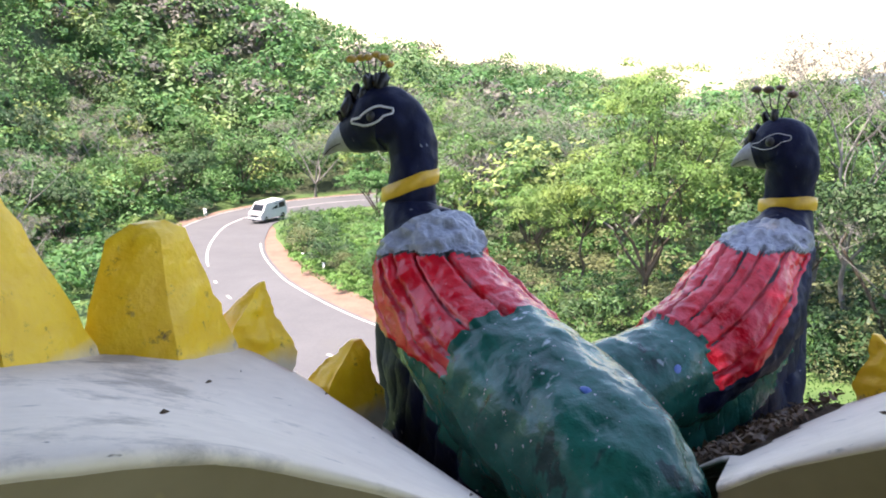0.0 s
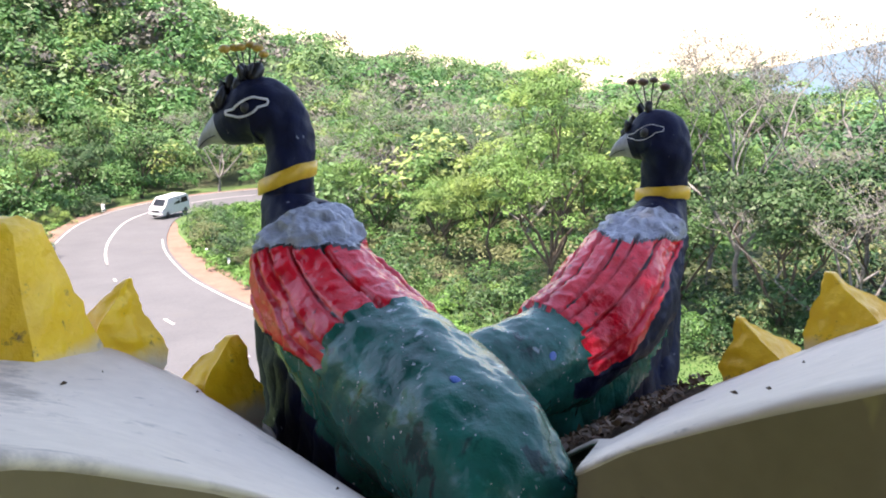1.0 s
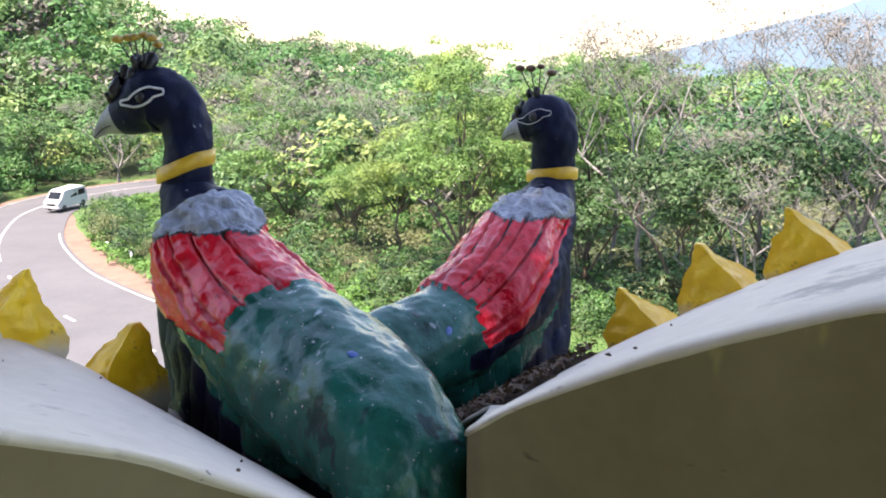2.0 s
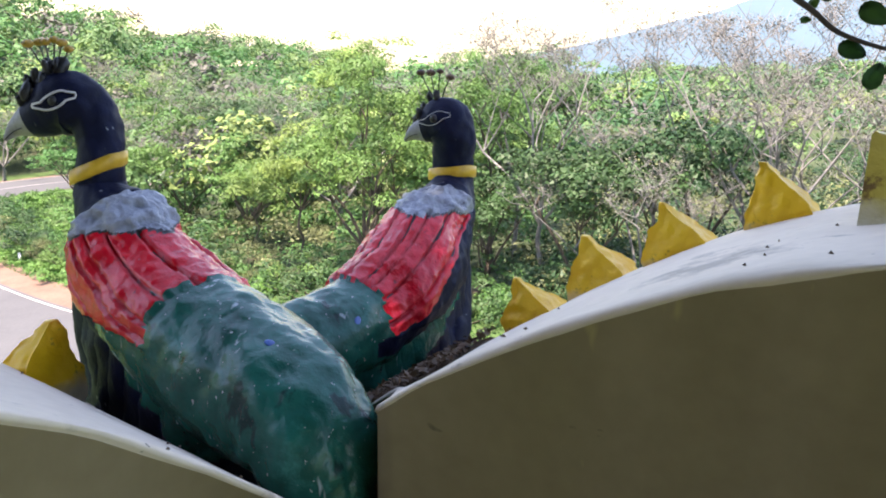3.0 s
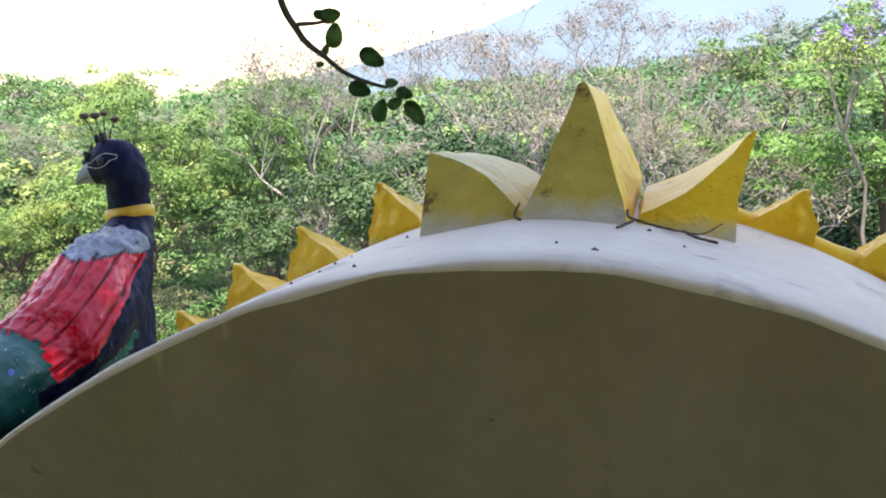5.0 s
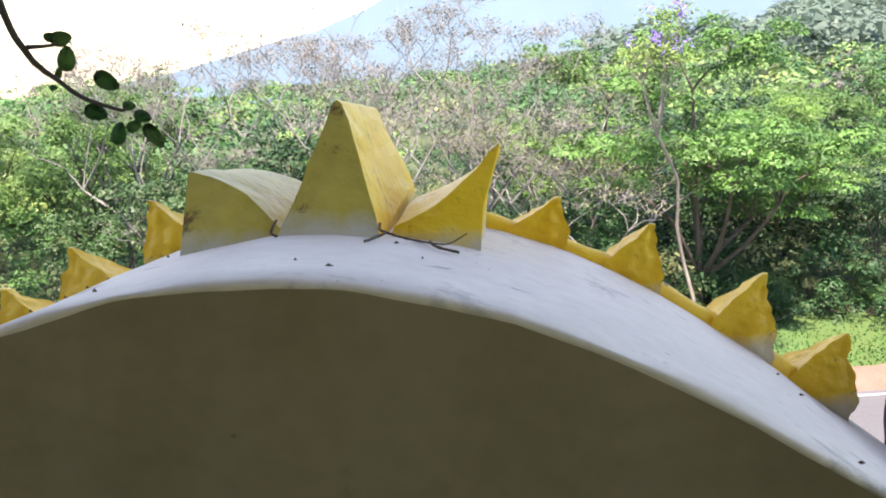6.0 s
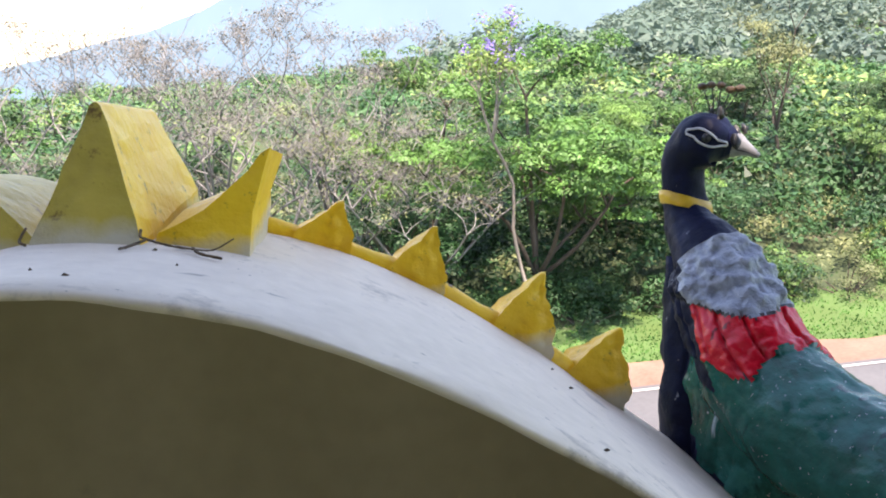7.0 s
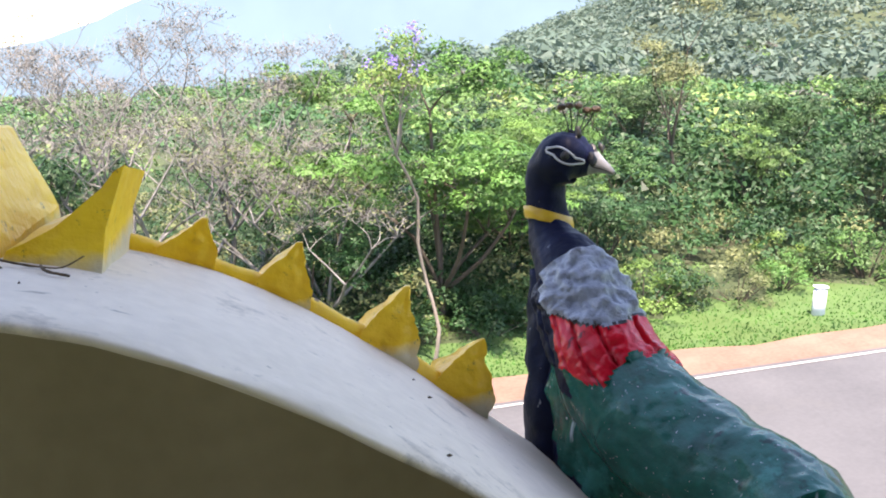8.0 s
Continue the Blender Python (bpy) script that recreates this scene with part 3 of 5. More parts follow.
north_parapet()
west_parapet()


def corner_plinth(x0, x1):
    bm = bmesh.new()
    box(bm, x0, x1, -0.74, 0.16, -1.45, -0.36, 0.03)
    bmesh.ops.subdivide_edges(bm, edges=[e for e in bm.edges if e.calc_length() > 0.3], cuts=10, use_grid_fill=True)
    for v in bm.verts:
        v.co.z += wobble(v.co, 0.1, 0.02)
    ob = mesh_ob("corner_plinth", bm, M_CONCRETE, smooth=True)
    tagged(ob, "dirty cement corner block under the peacock statues", "plinth", "corner blocks")


corner_plinth(-0.90, -0.02)
corner_plinth(2.00, 2.88)


def roof_tower():
    bm = bmesh.new()
    box(bm, CX - 1.85, CX + 1.85, CY - 1.85, CY + 1.85, -10.5, -1.45)
    ob = mesh_ob("wall_base", bm, M_CREAM, smooth=False)
    tagged(ob, "plain painted tower below the arched parapets", "wall", kind="structure")

    # added wall, out of view, that keeps southern light off the parapet's inner face
    bm = bmesh.new()
    box(bm, CX - 4.5, CX + 4.5, CY - 3.4, CY - 3.1, -10.5, 4.5)
    ob = mesh_ob("light_block_wall", bm, M_CREAM, smooth=False)
    tagged(ob, "plain unseen wall added behind the roof to block light", "wall", kind="structure")


roof_tower()


# ---- peacock statues ----
def peacock(label, spine, column, zones, tail_dir, breast, eye_side, crest_balls, tuft, lines, tilt, eye_line, dark_crest):
    """One painted plaster statue: breast column, body and neck loft, head, collar, crest, eye."""
    bm = bmesh.new()
    NAVY, GREY, RED, GREEN, GOLD, BEAK, BLACK, LINE, BLUE, BALL = range(10)
    rows = smooth_line(spine, 18)
    n = len(spine) - 1
    front = Vector(tail_dir).normalized() * -1     # the way the breast points

    neck_i, z_grey, z_cape, h_cape, z_belly, h_front = zones
    tail = -front
    chest = Vector(breast).normalized()
    p0 = Vector(spine[8][:3])

    def cape(p):
        """Below 0: in the cape's red; above: past its hem."""
        h = (p - p0).dot(tail)
        wave = 0.014 * noise.noise(p * 14) + 0.004 * noise.noise(p * 40)
        return max(h - h_cape, z_cape - p.z) + wave, p.z - z_grey - 0.12 * (h - 0.2) + wave

    def groove(a, i):
        return abs(math.sin(a * 6 + 1.3 * math.sin(a * 2.3) + 0.16 * math.sin(i * 2)))

    def zone(s, a, f):
        i = s * n
        c = f.calc_center_median()
        k = min(int(s * (len(rows) - 1)), len(rows) - 1)
        out = (c - Vector(rows[k][:3])).normalized()
        if i < 1.6:
            return BEAK
        hem, grey = cape(c)
        if i < neck_i or (out.dot(chest) > 0.88 and hem < 0.05):
            return NAVY
        if hem > 0:
            return NAVY if (c - p0).dot(tail) < h_front - 0.06 else GREEN
        if grey > 0.004:
            return GREY
        return BLACK if grey > -0.001 or groove(a, i) < 0.17 * lines * max(0.0, 0.75 + 2.2 * noise.noise(c * 5)) else RED

    def shape(s, a, r, p):
        i = s * n
        out = r + (wobble(p, 0.11, 0.014) + wobble(p, 0.05, 0.006)) * min(1, r / 0.1) + wobble(p, 0.03, 0.003)
        if i < neck_i:
            return r + (wobble(p, 0.03, 0.004) if i > 2 else 0)
        hem, grey = cape(p)
        if hem < 0 and grey < 0:
            g = groove(a, i)
            out += 0.008 - 0.020 * max(0.0, 1 - g * 4.0) + wobble(p, 0.016, 0.005)
        elif hem < 0:
            out += 0.008 + wobble(p, 0.030, 0.015) + wobble(p, 0.014, 0.008)
        else:
            out += wobble(p, 0.014, 0.0016)
        return out

    tube(bm, rows, 180, zone, shape)
    col = smooth_line(column, 8)
    tube(bm, col, 32, lambda s, a, f: NAVY, lambda s, a, r, p: r + wobble((a, s * 4, r), 0.5, 0.012))
    # plaster mass that fills the space between belly, column and plinth
    ribs = rows[18 * 9:18 * 12:6]
    for k, belly in enumerate(ribs):
        u = k / (len(ribs) - 1)
        foot = Vector(column[-1][:3]).lerp(Vector((belly[0], belly[1], -0.38)), 0.35 + 0.4 * u)
        top = Vector(belly[:3])
        path = [(*top.lerp(foot, t), belly[3] * (0.88 - 0.20 * t + 0.12 * t * t)) for t in (0, 0.25, 0.5, 0.75, 1.0)]

        def belly_zone(s, a, f):
            c = f.calc_center_median()
            h = (c - p0).dot(tail)
            return NAVY if h < h_front or c.z < z_belly - 0.45 * (h - 0.28) + 0.03 * noise.noise(c * 12) else GREEN

        tube(bm, smooth_line(path, 8), 48, belly_zone, lambda s, a, r, p: r + wobble(p, 0.07, 0.012) + wobble(p, 0.02, 0.004))
    # collar: raised band round the neck
    ci = [k for k in range(len(spine))][6]
    c, nxt, prv = Vector(spine[ci][:3]), Vector(spine[ci + 1][:3]), Vector(spine[ci - 1][:3])
    ax = (nxt - prv).normalized()
    r = spine[ci][3]
    s1 = ax.orthogonal().normalized()
    s2 = ax.cross(s1)
    gaze = Vector(spine[0][:3]) - Vector(spine[3][:3])
    gaze = Vector((gaze.x, gaze.y, 0)).normalized()
    ring = []
    for k in range(40):
        a = 2 * math.pi * k / 40
        q = c + (s1 * math.cos(a) + s2 * math.sin(a)) * (r + 0.005) + front * 0.002
        q += gaze * 0.30 * tilt * max(0.0, (q - c).dot(gaze))
        q.z += wobble((a, 0, 0), 0.8, 0.004) - tilt * (q - c).dot(gaze)
        ring.append([bm.verts.new(q + ax * h + (q - c).normalized() * o) for h, o in ((-0.020, -0.014), (-0.016, 0.003), (0.0, 0.004), (0.014, 0.003), (0.018, -0.014))])
    for k in range(40):
        for j in range(4):
            f = bm.faces.new((ring[k][j], ring[(k + 1) % 40][j], ring[(k + 1) % 40][j + 1], ring[k][j + 1]))
            f.material_index = GOLD
    # head details
    head = Vector(spine[3][:3])
    beak = (Vector(spine[0][:3]) - head)
    fwd = Vector((beak.x, beak.y, 0)).normalized()
    hr = spine[3][3]
    side = Vector((fwd.y, -fwd.x, 0)) * eye_side
    upv = Vector((0, 0, 1))
    # almond eye line, dark ball, on both sides
    for sgn in (1, -1):
        sd = side * sgn
        pts = []
        for k in range(25):
            a = 2 * math.pi * k / 24
            u, w = 0.031 * math.cos(a), 0.0165 * math.sin(a) * (1.0 - 0.15 * math.cos(a))
            u2 = u + (0.016 if math.cos(a) > 0.93 else -0.016 if math.cos(a) < -0.93 else 0)
            q = head + fwd * (0.012 + u2) + upv * (0.012 + w - 0.40 * u)
            depth = math.sqrt(max(0.2, 1 - ((0.012 + u2) / (hr * 1.35)) ** 2 - ((w + 0.008 - 0.40 * u) / hr) ** 2)) * hr
            pts.append((*(q + sd * (depth + 0.001)), eye_line))
        for f in tube(bm, pts, 8, None, None, False):
            f.material_index = LINE
        ballc = head + fwd * 0.012 + upv * 0.012 + sd * (hr * 0.90)
        g = bmesh.ops.create_uvsphere(bm, u_segments=12, v_segments=8, radius=0.012, matrix=Matrix.Translation(ballc))
        for f in {f for v in g["verts"] for f in v.link_faces}:
            f.material_index = BLACK
    # beak seam, along both sides
    for sgn in (1, -1):
        line = [(*(Vector(rows[k][:3]) + side * sgn * float(rows[k][3]) * 0.97 - upv * float(rows[k][3]) * 0.22), 0.0016) for k in range(2, 27, 4)]
        for f in tube(bm, line, 6, None, None, False):
            f.material_index = BLACK
    # crest: stems with blobs over a rough tuft
    rng = random.Random(label)
    top = head + upv * hr * 0.85
    for k in range(crest_balls):
        t = k / (crest_balls - 1) - 0.5
        tipc = top + fwd * (t * 0.085 + 0.028) + side * rng.uniform(-0.010, 0.010) + upv * (0.078 - 0.05 * t * t + rng.uniform(-0.011, 0.008))
        foot = top + fwd * (t * 0.02 + 0.02)
        for f in tube(bm, [(*foot, 0.0022), (*((foot + tipc) / 2 + fwd * 0.003), 0.0018), (*tipc, 0.0018)], 6, None, None, False):
            f.material_index = BLACK
        g = bmesh.ops.create_icosphere(bm, subdivisions=2, radius=rng.uniform(0.0095, 0.0125), matrix=Matrix.Translation(tipc) @ Matrix.Diagonal((1.15, 1.15, 0.8, 1)))
        for f in {f for v in g["verts"] for f in v.link_faces}:
            f.material_index = BALL
    for k in range(tuft):
        ahead = rng.uniform(-0.005, 0.095)
        q = top + fwd * ahead + side * rng.uniform(-0.03, 0.03) + upv * (rng.uniform(-0.035, 0.022) - 1.1 * max(0.0, ahead - 0.045))
        g = bmesh.ops.create_icosphere(bm, subdivisions=2, radius=rng.uniform(0.008, 0.015), matrix=Matrix.Translation(q) @ Matrix.Rotation(rng.uniform(-0.7, 0.7), 4, "X") @ Matrix.Diagonal((0.8, 0.8, 1.7, 1)))
        for v in g["verts"]:
            v.co += v.normal * wobble(v.co, 0.008, 0.006)
        for f in {f for v in g["verts"] for f in v.link_faces}:
            f.material_index = BLACK
    # blue dabs on the back
    body = [r for k, r in enumerate(rows) if cape(Vector(r[:3]))[0] > 0.0 and 9 < k / (len(rows) - 1) * n < n - 1.5]
    for k in range(4 if len(body) > 12 else 0):
        r = body[int((k + 0.4) / 4 * (len(body) - 1))]
        a = rng.uniform(0.5, 2.6)
        d = Vector((body[1] - body[0])[:3]).normalized()
        sd = d.cross(upv).normalized()
        o = (sd * math.cos(a) + sd.cross(d) * math.sin(a)).normalized()
        q = Vector(r[:3]) + o * (r[3] + 0.0005)
        rot = o.to_track_quat("Z", "Y").to_matrix().to_4x4()
        g = bmesh.ops.create_icosphere(bm, subdivisions=2, radius=rng.uniform(0.010, 0.014), matrix=Matrix.Translation(q) @ rot @ Matrix.Rotation(rng.uniform(0, 3), 4, "Z") @ Matrix.Diagonal((1.0, 0.62, 0.12, 1)))
        for f in {f for v in g["verts"] for f in v.link_faces}:
            f.material_index = BLUE
    ob = mesh_ob("peacock_statue", bm, [M_NAVY, M_GREY, M_RED, M_GREEN, M_GOLD, M_BEAK, M_BLACK, M_LINE, M_BLUE, M_BROWN_DARK if dark_crest else M_BROWN])
    tagged(ob, label, "statue", "painted peacock statues")
    return ob


B1 = [(-1.000, -0.585, 0.314, 0.004), (-0.980, -0.564, 0.341, 0.022), (-0.936, -0.536, 0.366, 0.049), (-0.883, -0.501, 0.396, 0.072), (-0.839, -0.478, 0.367, 0.059), (-0.817, -0.479, 0.317, 0.052),
      (-0.811, -0.490, 0.257, 0.052), (-0.812, -0.493, 0.218, 0.057), (-0.795, -0.501, 0.185, 0.067), (-0.747, -0.505, 0.132, 0.104), (-0.670, -0.537, 0.049, 0.128), (-0.492, -0.576, -0.037, 0.143),
      (-0.255, -0.648, -0.069, 0.145), (-0.085, -0.715, -0.082, 0.122), (-0.030, -0.742, -0.122, 0.106), (-0.020, -0.750, -0.200, 0.096), (-0.035, -0.742, -0.300, 0.080), (-0.050, -0.730, -0.360, 0.030)]
C1 = [(-0.783, -0.518, 0.123, 0.071), (-0.776, -0.526, -0.050, 0.078), (-0.751, -0.526, -0.227, 0.090), (-0.727, -0.544, -0.40, 0.11)]
peacock("painted peacock statue with red cape, head turned to the road bend", B1, C1, (8.55, 0.150, -0.012, 0.41, -0.12, 0.27), (0.92, -0.38, 0), (-0.92, -0.25, 0), 1, 6, 46, 0.14, 0.42, 0.0026, False)
B2 = [(-0.518, 0.339, 0.241, 0.005), (-0.484, 0.337, 0.265, 0.023), (-0.444, 0.348, 0.281, 0.045), (-0.400, 0.361, 0.303, 0.068), (-0.377, 0.373, 0.260, 0.063), (-0.383, 0.381, 0.203, 0.059),
      (-0.384, 0.381, 0.150, 0.060), (-0.376, 0.364, 0.109, 0.066), (-0.359, 0.281, 0.058, 0.090), (-0.340, 0.154, 0.014, 0.114), (-0.311, -0.015, -0.053, 0.127), (-0.317, -0.161, -0.108, 0.121),
      (-0.328, -0.317, -0.121, 0.111), (-0.348, -0.436, -0.113, 0.101), (-0.344, -0.539, -0.106, 0.075)]
C2 = [(-0.334, 0.294, 0.045, 0.050), (-0.289, 0.205, -0.133, 0.057), (-0.259, 0.108, -0.244, 0.077), (-0.243, 0.059, -0.38, 0.09)]
peacock("painted peacock statue beside another, head turned back over its shoulder", B2, C2, (7.95, 0.102, -0.110, 0.49, -0.17, 0.15), (-0.1, -1, 0), (0.92, 0.35, -0.1), 1, 4, 10, 0.5, 0.12, 0.0008, True)
B3 = [(2.357, 0.140, 0.400, 0.006), (2.333, 0.161, 0.414, 0.018), (2.297, 0.186, 0.426, 0.043), (2.249, 0.205, 0.430, 0.066), (2.216, 0.237, 0.382, 0.054), (2.219, 0.246, 0.322, 0.051),
      (2.227, 0.244, 0.271, 0.054), (2.231, 0.210, 0.218, 0.062), (2.250, 0.140, 0.168, 0.087), (2.264, 0.059, 0.102, 0.110), (2.275, -0.021, 0.028, 0.122), (2.298, -0.107, -0.054, 0.133),
      (2.345, -0.241, -0.116, 0.138), (2.404, -0.425, -0.127, 0.122), (2.433, -0.589, -0.100, 0.098), (2.414, -0.700, -0.092, 0.070)]
C3 = [(2.222, 0.171, 0.146, 0.055), (2.203, 0.093, -0.008, 0.063), (2.203, 0.040, -0.136, 0.077), (2.210, -0.016, -0.38, 0.10)]
peacock("painted peacock statue with slate-grey mantle, head turned to the straight road", B3, C3, (8.25, 0.094, -0.012, 0.33, -0.28, 0.11), (0.29, -0.96, 0), (-0.95, 0.2, 0), -1, 5, 7, 0.4, 0.42, 0.0028, True)


# ---- trees and scrub ----
def leaf_cards(rng, centres, per, spread, size, flat=0.5, tilt=1.0, fine=True):
    """Leaf sprays on the upper shell of a clump round each centre: arrays of verts and faces."""
    if fine:
        size, per = size * 1.0, int(per * 1.2)
    centres = np.repeat(np.array(centres, float), per, axis=0)
    n = len(centres)
    g = np.random.default_rng(rng)
    v = g.normal(size=(n, 3))
    v /= np.linalg.norm(v, axis=1)[:, None]
    v[:, 2] = np.where(v[:, 2] < -0.12, -v[:, 2], v[:, 2])
    rad = spread * g.uniform(0.35, 1.0, (n, 1)) ** 0.4
    rad *= 1.0 + 0.22 * np.sin(5.0 * v[:, :1] + centres[:, :1] * 7) * np.cos(4.0 * v[:, 1:2] + centres[:, 1:2] * 5)
    c = centres + v * rad * [1, 1, flat]
    c[:, 2] -= 0.12 * spread * (v[:, 0] ** 2 + v[:, 1] ** 2)
    nrm = v * tilt + g.normal(size=(n, 3)) * 0.32 + [0, 0, 0.5]
    nrm /= np.linalg.norm(nrm, axis=1)[:, None]
    t = np.cross(nrm, g.normal(size=(n, 3)))
    t /= np.linalg.norm(t, axis=1)[:, None]
    b = np.cross(nrm, t)
    s = size * g.uniform(0.55, 1.4, (n, 1))
    w = s * g.uniform(0.38, 0.62, (n, 1))
    if fine:
        verts = np.stack([c - t * s * 0.8 - b * w, c - t * s * 0.8 + b * w, c + t * s], 1).reshape(-1, 3)
        return verts, np.arange(3 * n).reshape(-1, 3)
    fold = nrm * w * 0.35
    verts = np.stack([c - t * s, c - b * w + fold, c + t * s, c + b * w + fold], 1).reshape(-1, 3)
    i = np.arange(n) * 4
    return verts, np.stack([i, i + 1, i + 2, i + 3], 1)


def twig_spray(seed, centres, per, length, width):
    """Thin bare twigs that fan out and up from branch ends, three-sided."""
    g = np.random.default_rng(seed)
    c = np.repeat(np.array(centres, float), per, axis=0)
    n = len(c)
    c = c + g.normal(size=(n, 3)) * 0.10
    d = g.normal(size=(n, 3)) + [0, 0, 0.45]
    d /= np.linalg.norm(d, axis=1)[:, None]
    tip = c + d * length * g.uniform(0.4, 1.2, (n, 1)) + g.normal(size=(n, 3)) * 0.05
    a = np.cross(d, g.normal(size=(n, 3)))
    a /= np.linalg.norm(a, axis=1)[:, None]
    b = np.cross(d, a)
    w = width * g.uniform(0.7, 1.3, (n, 1))
    verts = np.stack([c + a * w, c - a * w * 0.5 + b * w * 0.87, c - a * w * 0.5 - b * w * 0.87, tip], 1).reshape(-1, 3)
    i = np.arange(n)[:, None] * 4
    return verts, np.concatenate([i + [0, 1, 3], i + [1, 2, 3], i + [2, 0, 3]])


def fast_mesh(name, verts, faces, material):
    me = bpy.data.meshes.new(name)
    k = faces.shape[1]
    me.vertices.add(len(verts))
    me.vertices.foreach_set("co", np.asarray(verts, np.float32).ravel())
    me.loops.add(faces.size)
    me.loops.foreach_set("vertex_index", faces.ravel().astype(np.int32))
    me.polygons.add(len(faces))
    me.polygons.foreach_set("loop_start", (np.arange(len(faces)) * k).astype(np.int32))
    me.polygons.foreach_set("loop_total", np.full(len(faces), k, np.int32))
    me.update(calc_edges=True)
    me.materials.append(material)
    return me


def limbs(rng, tall, spread, trunk_r, fork, levels, wander=0.25, first=5, lean=0.0, split=(2, 3), droop=0.0, taper=(0.58, 0.76)):
    """Tapered trunk and limbs as polylines with radii, and the ends of the twigs."""
    lines, ends, mids = [], [], []
    top = Vector((lean * tall, rng.uniform(-0.05, 0.05) * tall, fork * tall))
    rows = [(0, 0, -0.3, trunk_r * 1.35), (0.0, 0.0, 0.15, trunk_r * 1.1)]
    for k in range(1, 6):
        t = k / 5
        rows.append((top.x * t + rng.uniform(-1, 1) * 0.06 * fork * tall, top.y * t + rng.uniform(-1, 1) * 0.06 * fork * tall, top.z * t, trunk_r * (1 - 0.35 * t)))
    lines.append(rows)
    start = [(Vector(rows[-1][:3]), Vector((0, 0, 1)), rows[-1][3], 0)]
    while start:
        p, d, r, lv = start.pop()
        if lv >= levels:
            ends.append(p)
            continue
        m = first if lv == 0 else rng.randint(*split)
        a0 = rng.uniform(0, 6.28)
        for k in range(m):
            a = a0 + 6.283 * k / m + rng.uniform(-0.4, 0.4)
            out = spread * (0.55 ** lv) * rng.uniform(0.7, 1.15)
            rise = (1 - fork) * tall * (0.48 ** lv) * 0.5 * rng.uniform(0.5, 1.3)
            if lv == 0 and k == 0:
                out *= 0.35
                rise *= 1.7
            nd = Vector((math.cos(a) * out * 0.52, math.sin(a) * out * 0.52, rise - droop * out)) + d * out * 0.12
            q = p + nd
            mid = p + nd * 0.5 + Vector((rng.uniform(-1, 1), rng.uniform(-1, 1), rng.uniform(-0.3, 1))) * out * wander * 0.4
            rr = r * rng.uniform(*taper)
            lines.append([(*p, rr * 1.1), (*mid, rr * 0.85), (*q, rr * 0.6)])
            mids.append(mid)
            start.append((q, nd.normalized(), rr * 0.7, lv + 1))
    return lines, ends, mids


def wood_mesh(name, lines, material, ring=5):
    verts, faces = [], []
    for rows in lines:
        rows = smooth_line(rows, 2)
        n0 = len(verts)
        for i, r in enumerate(rows):
            d = Vector((rows[min(i + 1, len(rows) - 1)] - rows[max(i - 1, 0)])[:3]).normalized()
            s = d.orthogonal().normalized()
            o = d.cross(s)
            for k in range(ring):
                a = 6.2832 * k / ring
                verts.append(Vector(r[:3]) + (s * math.cos(a) + o * math.sin(a)) * max(r[3], 0.0115))
        for i in range(len(rows) - 1):
            for k in range(ring):
                a, b = n0 + i * ring + k, n0 + i * ring + (k + 1) % ring
                faces.append((a, b, b + ring, a + ring))
    me = fast_mesh(name, np.array([tuple(v) for v in verts]), np.array(faces), material)
    me.polygons.foreach_set("use_smooth", np.ones(len(faces), bool))
    return me


def tree(seed, tall, spread, trunk_r, fork, bark, leaf, size, per, clump, levels=3, first=5, flat=0.6, lean=0.0, droop=0.0, extra=0, thin=1.0, extra_leaf=None):
    rng = random.Random(seed)
    root = empty("tree")
    lines, ends, mids = limbs(rng, tall, spread, trunk_r, fork, levels, first=first, lean=lean, droop=droop)
    k = tall / (max(p.z for p in ends + mids) + 0.4 * clump)
    ends, mids = [p * k for p in ends], [p * k for p in mids]
    lines = [[(x * k, y * k, z * k, r) for x, y, z, r in rows] for rows in lines]
    t = new("trunk", wood_mesh("trunk", lines, bark, 4 if levels > 4 else 5))
    t.parent = root
    pts = [e for e in ends if rng.random() < thin] + [m for m in mids[first:] if rng.random() < 0.5 * thin]
    if extra:
        pts += [p + Vector((rng.uniform(-1, 1), rng.uniform(-1, 1), rng.uniform(-1.0, 0.4))) * clump * 2.0 for p in list(ends) for _ in range(extra)]
    if per and pts:
        v, f = leaf_cards(seed, [tuple(p) for p in pts], per, clump, size, flat)
        c = new("crown", fast_mesh("crown", v, f, leaf))
        c.parent = root
    if extra_leaf:
        v, f = leaf_cards(seed + 1, [tuple(p) for p in ends], extra_leaf[1], 0.35, extra_leaf[2], 0.8)
        v2, f2 = twig_spray(seed + 2, [tuple(p) for p in ends] + [tuple(p) for p in mids[first:]], 2, 0.62, 0.0085)
        w = new("twig_crown", fast_mesh("twig_crown", v2, f2, bark))
        w.parent = root
        c = new("seed_head", fast_mesh("seed_head", v, f, extra_leaf[0]))
        tagged(c, kind="stuff")
        c.parent = root
    return root


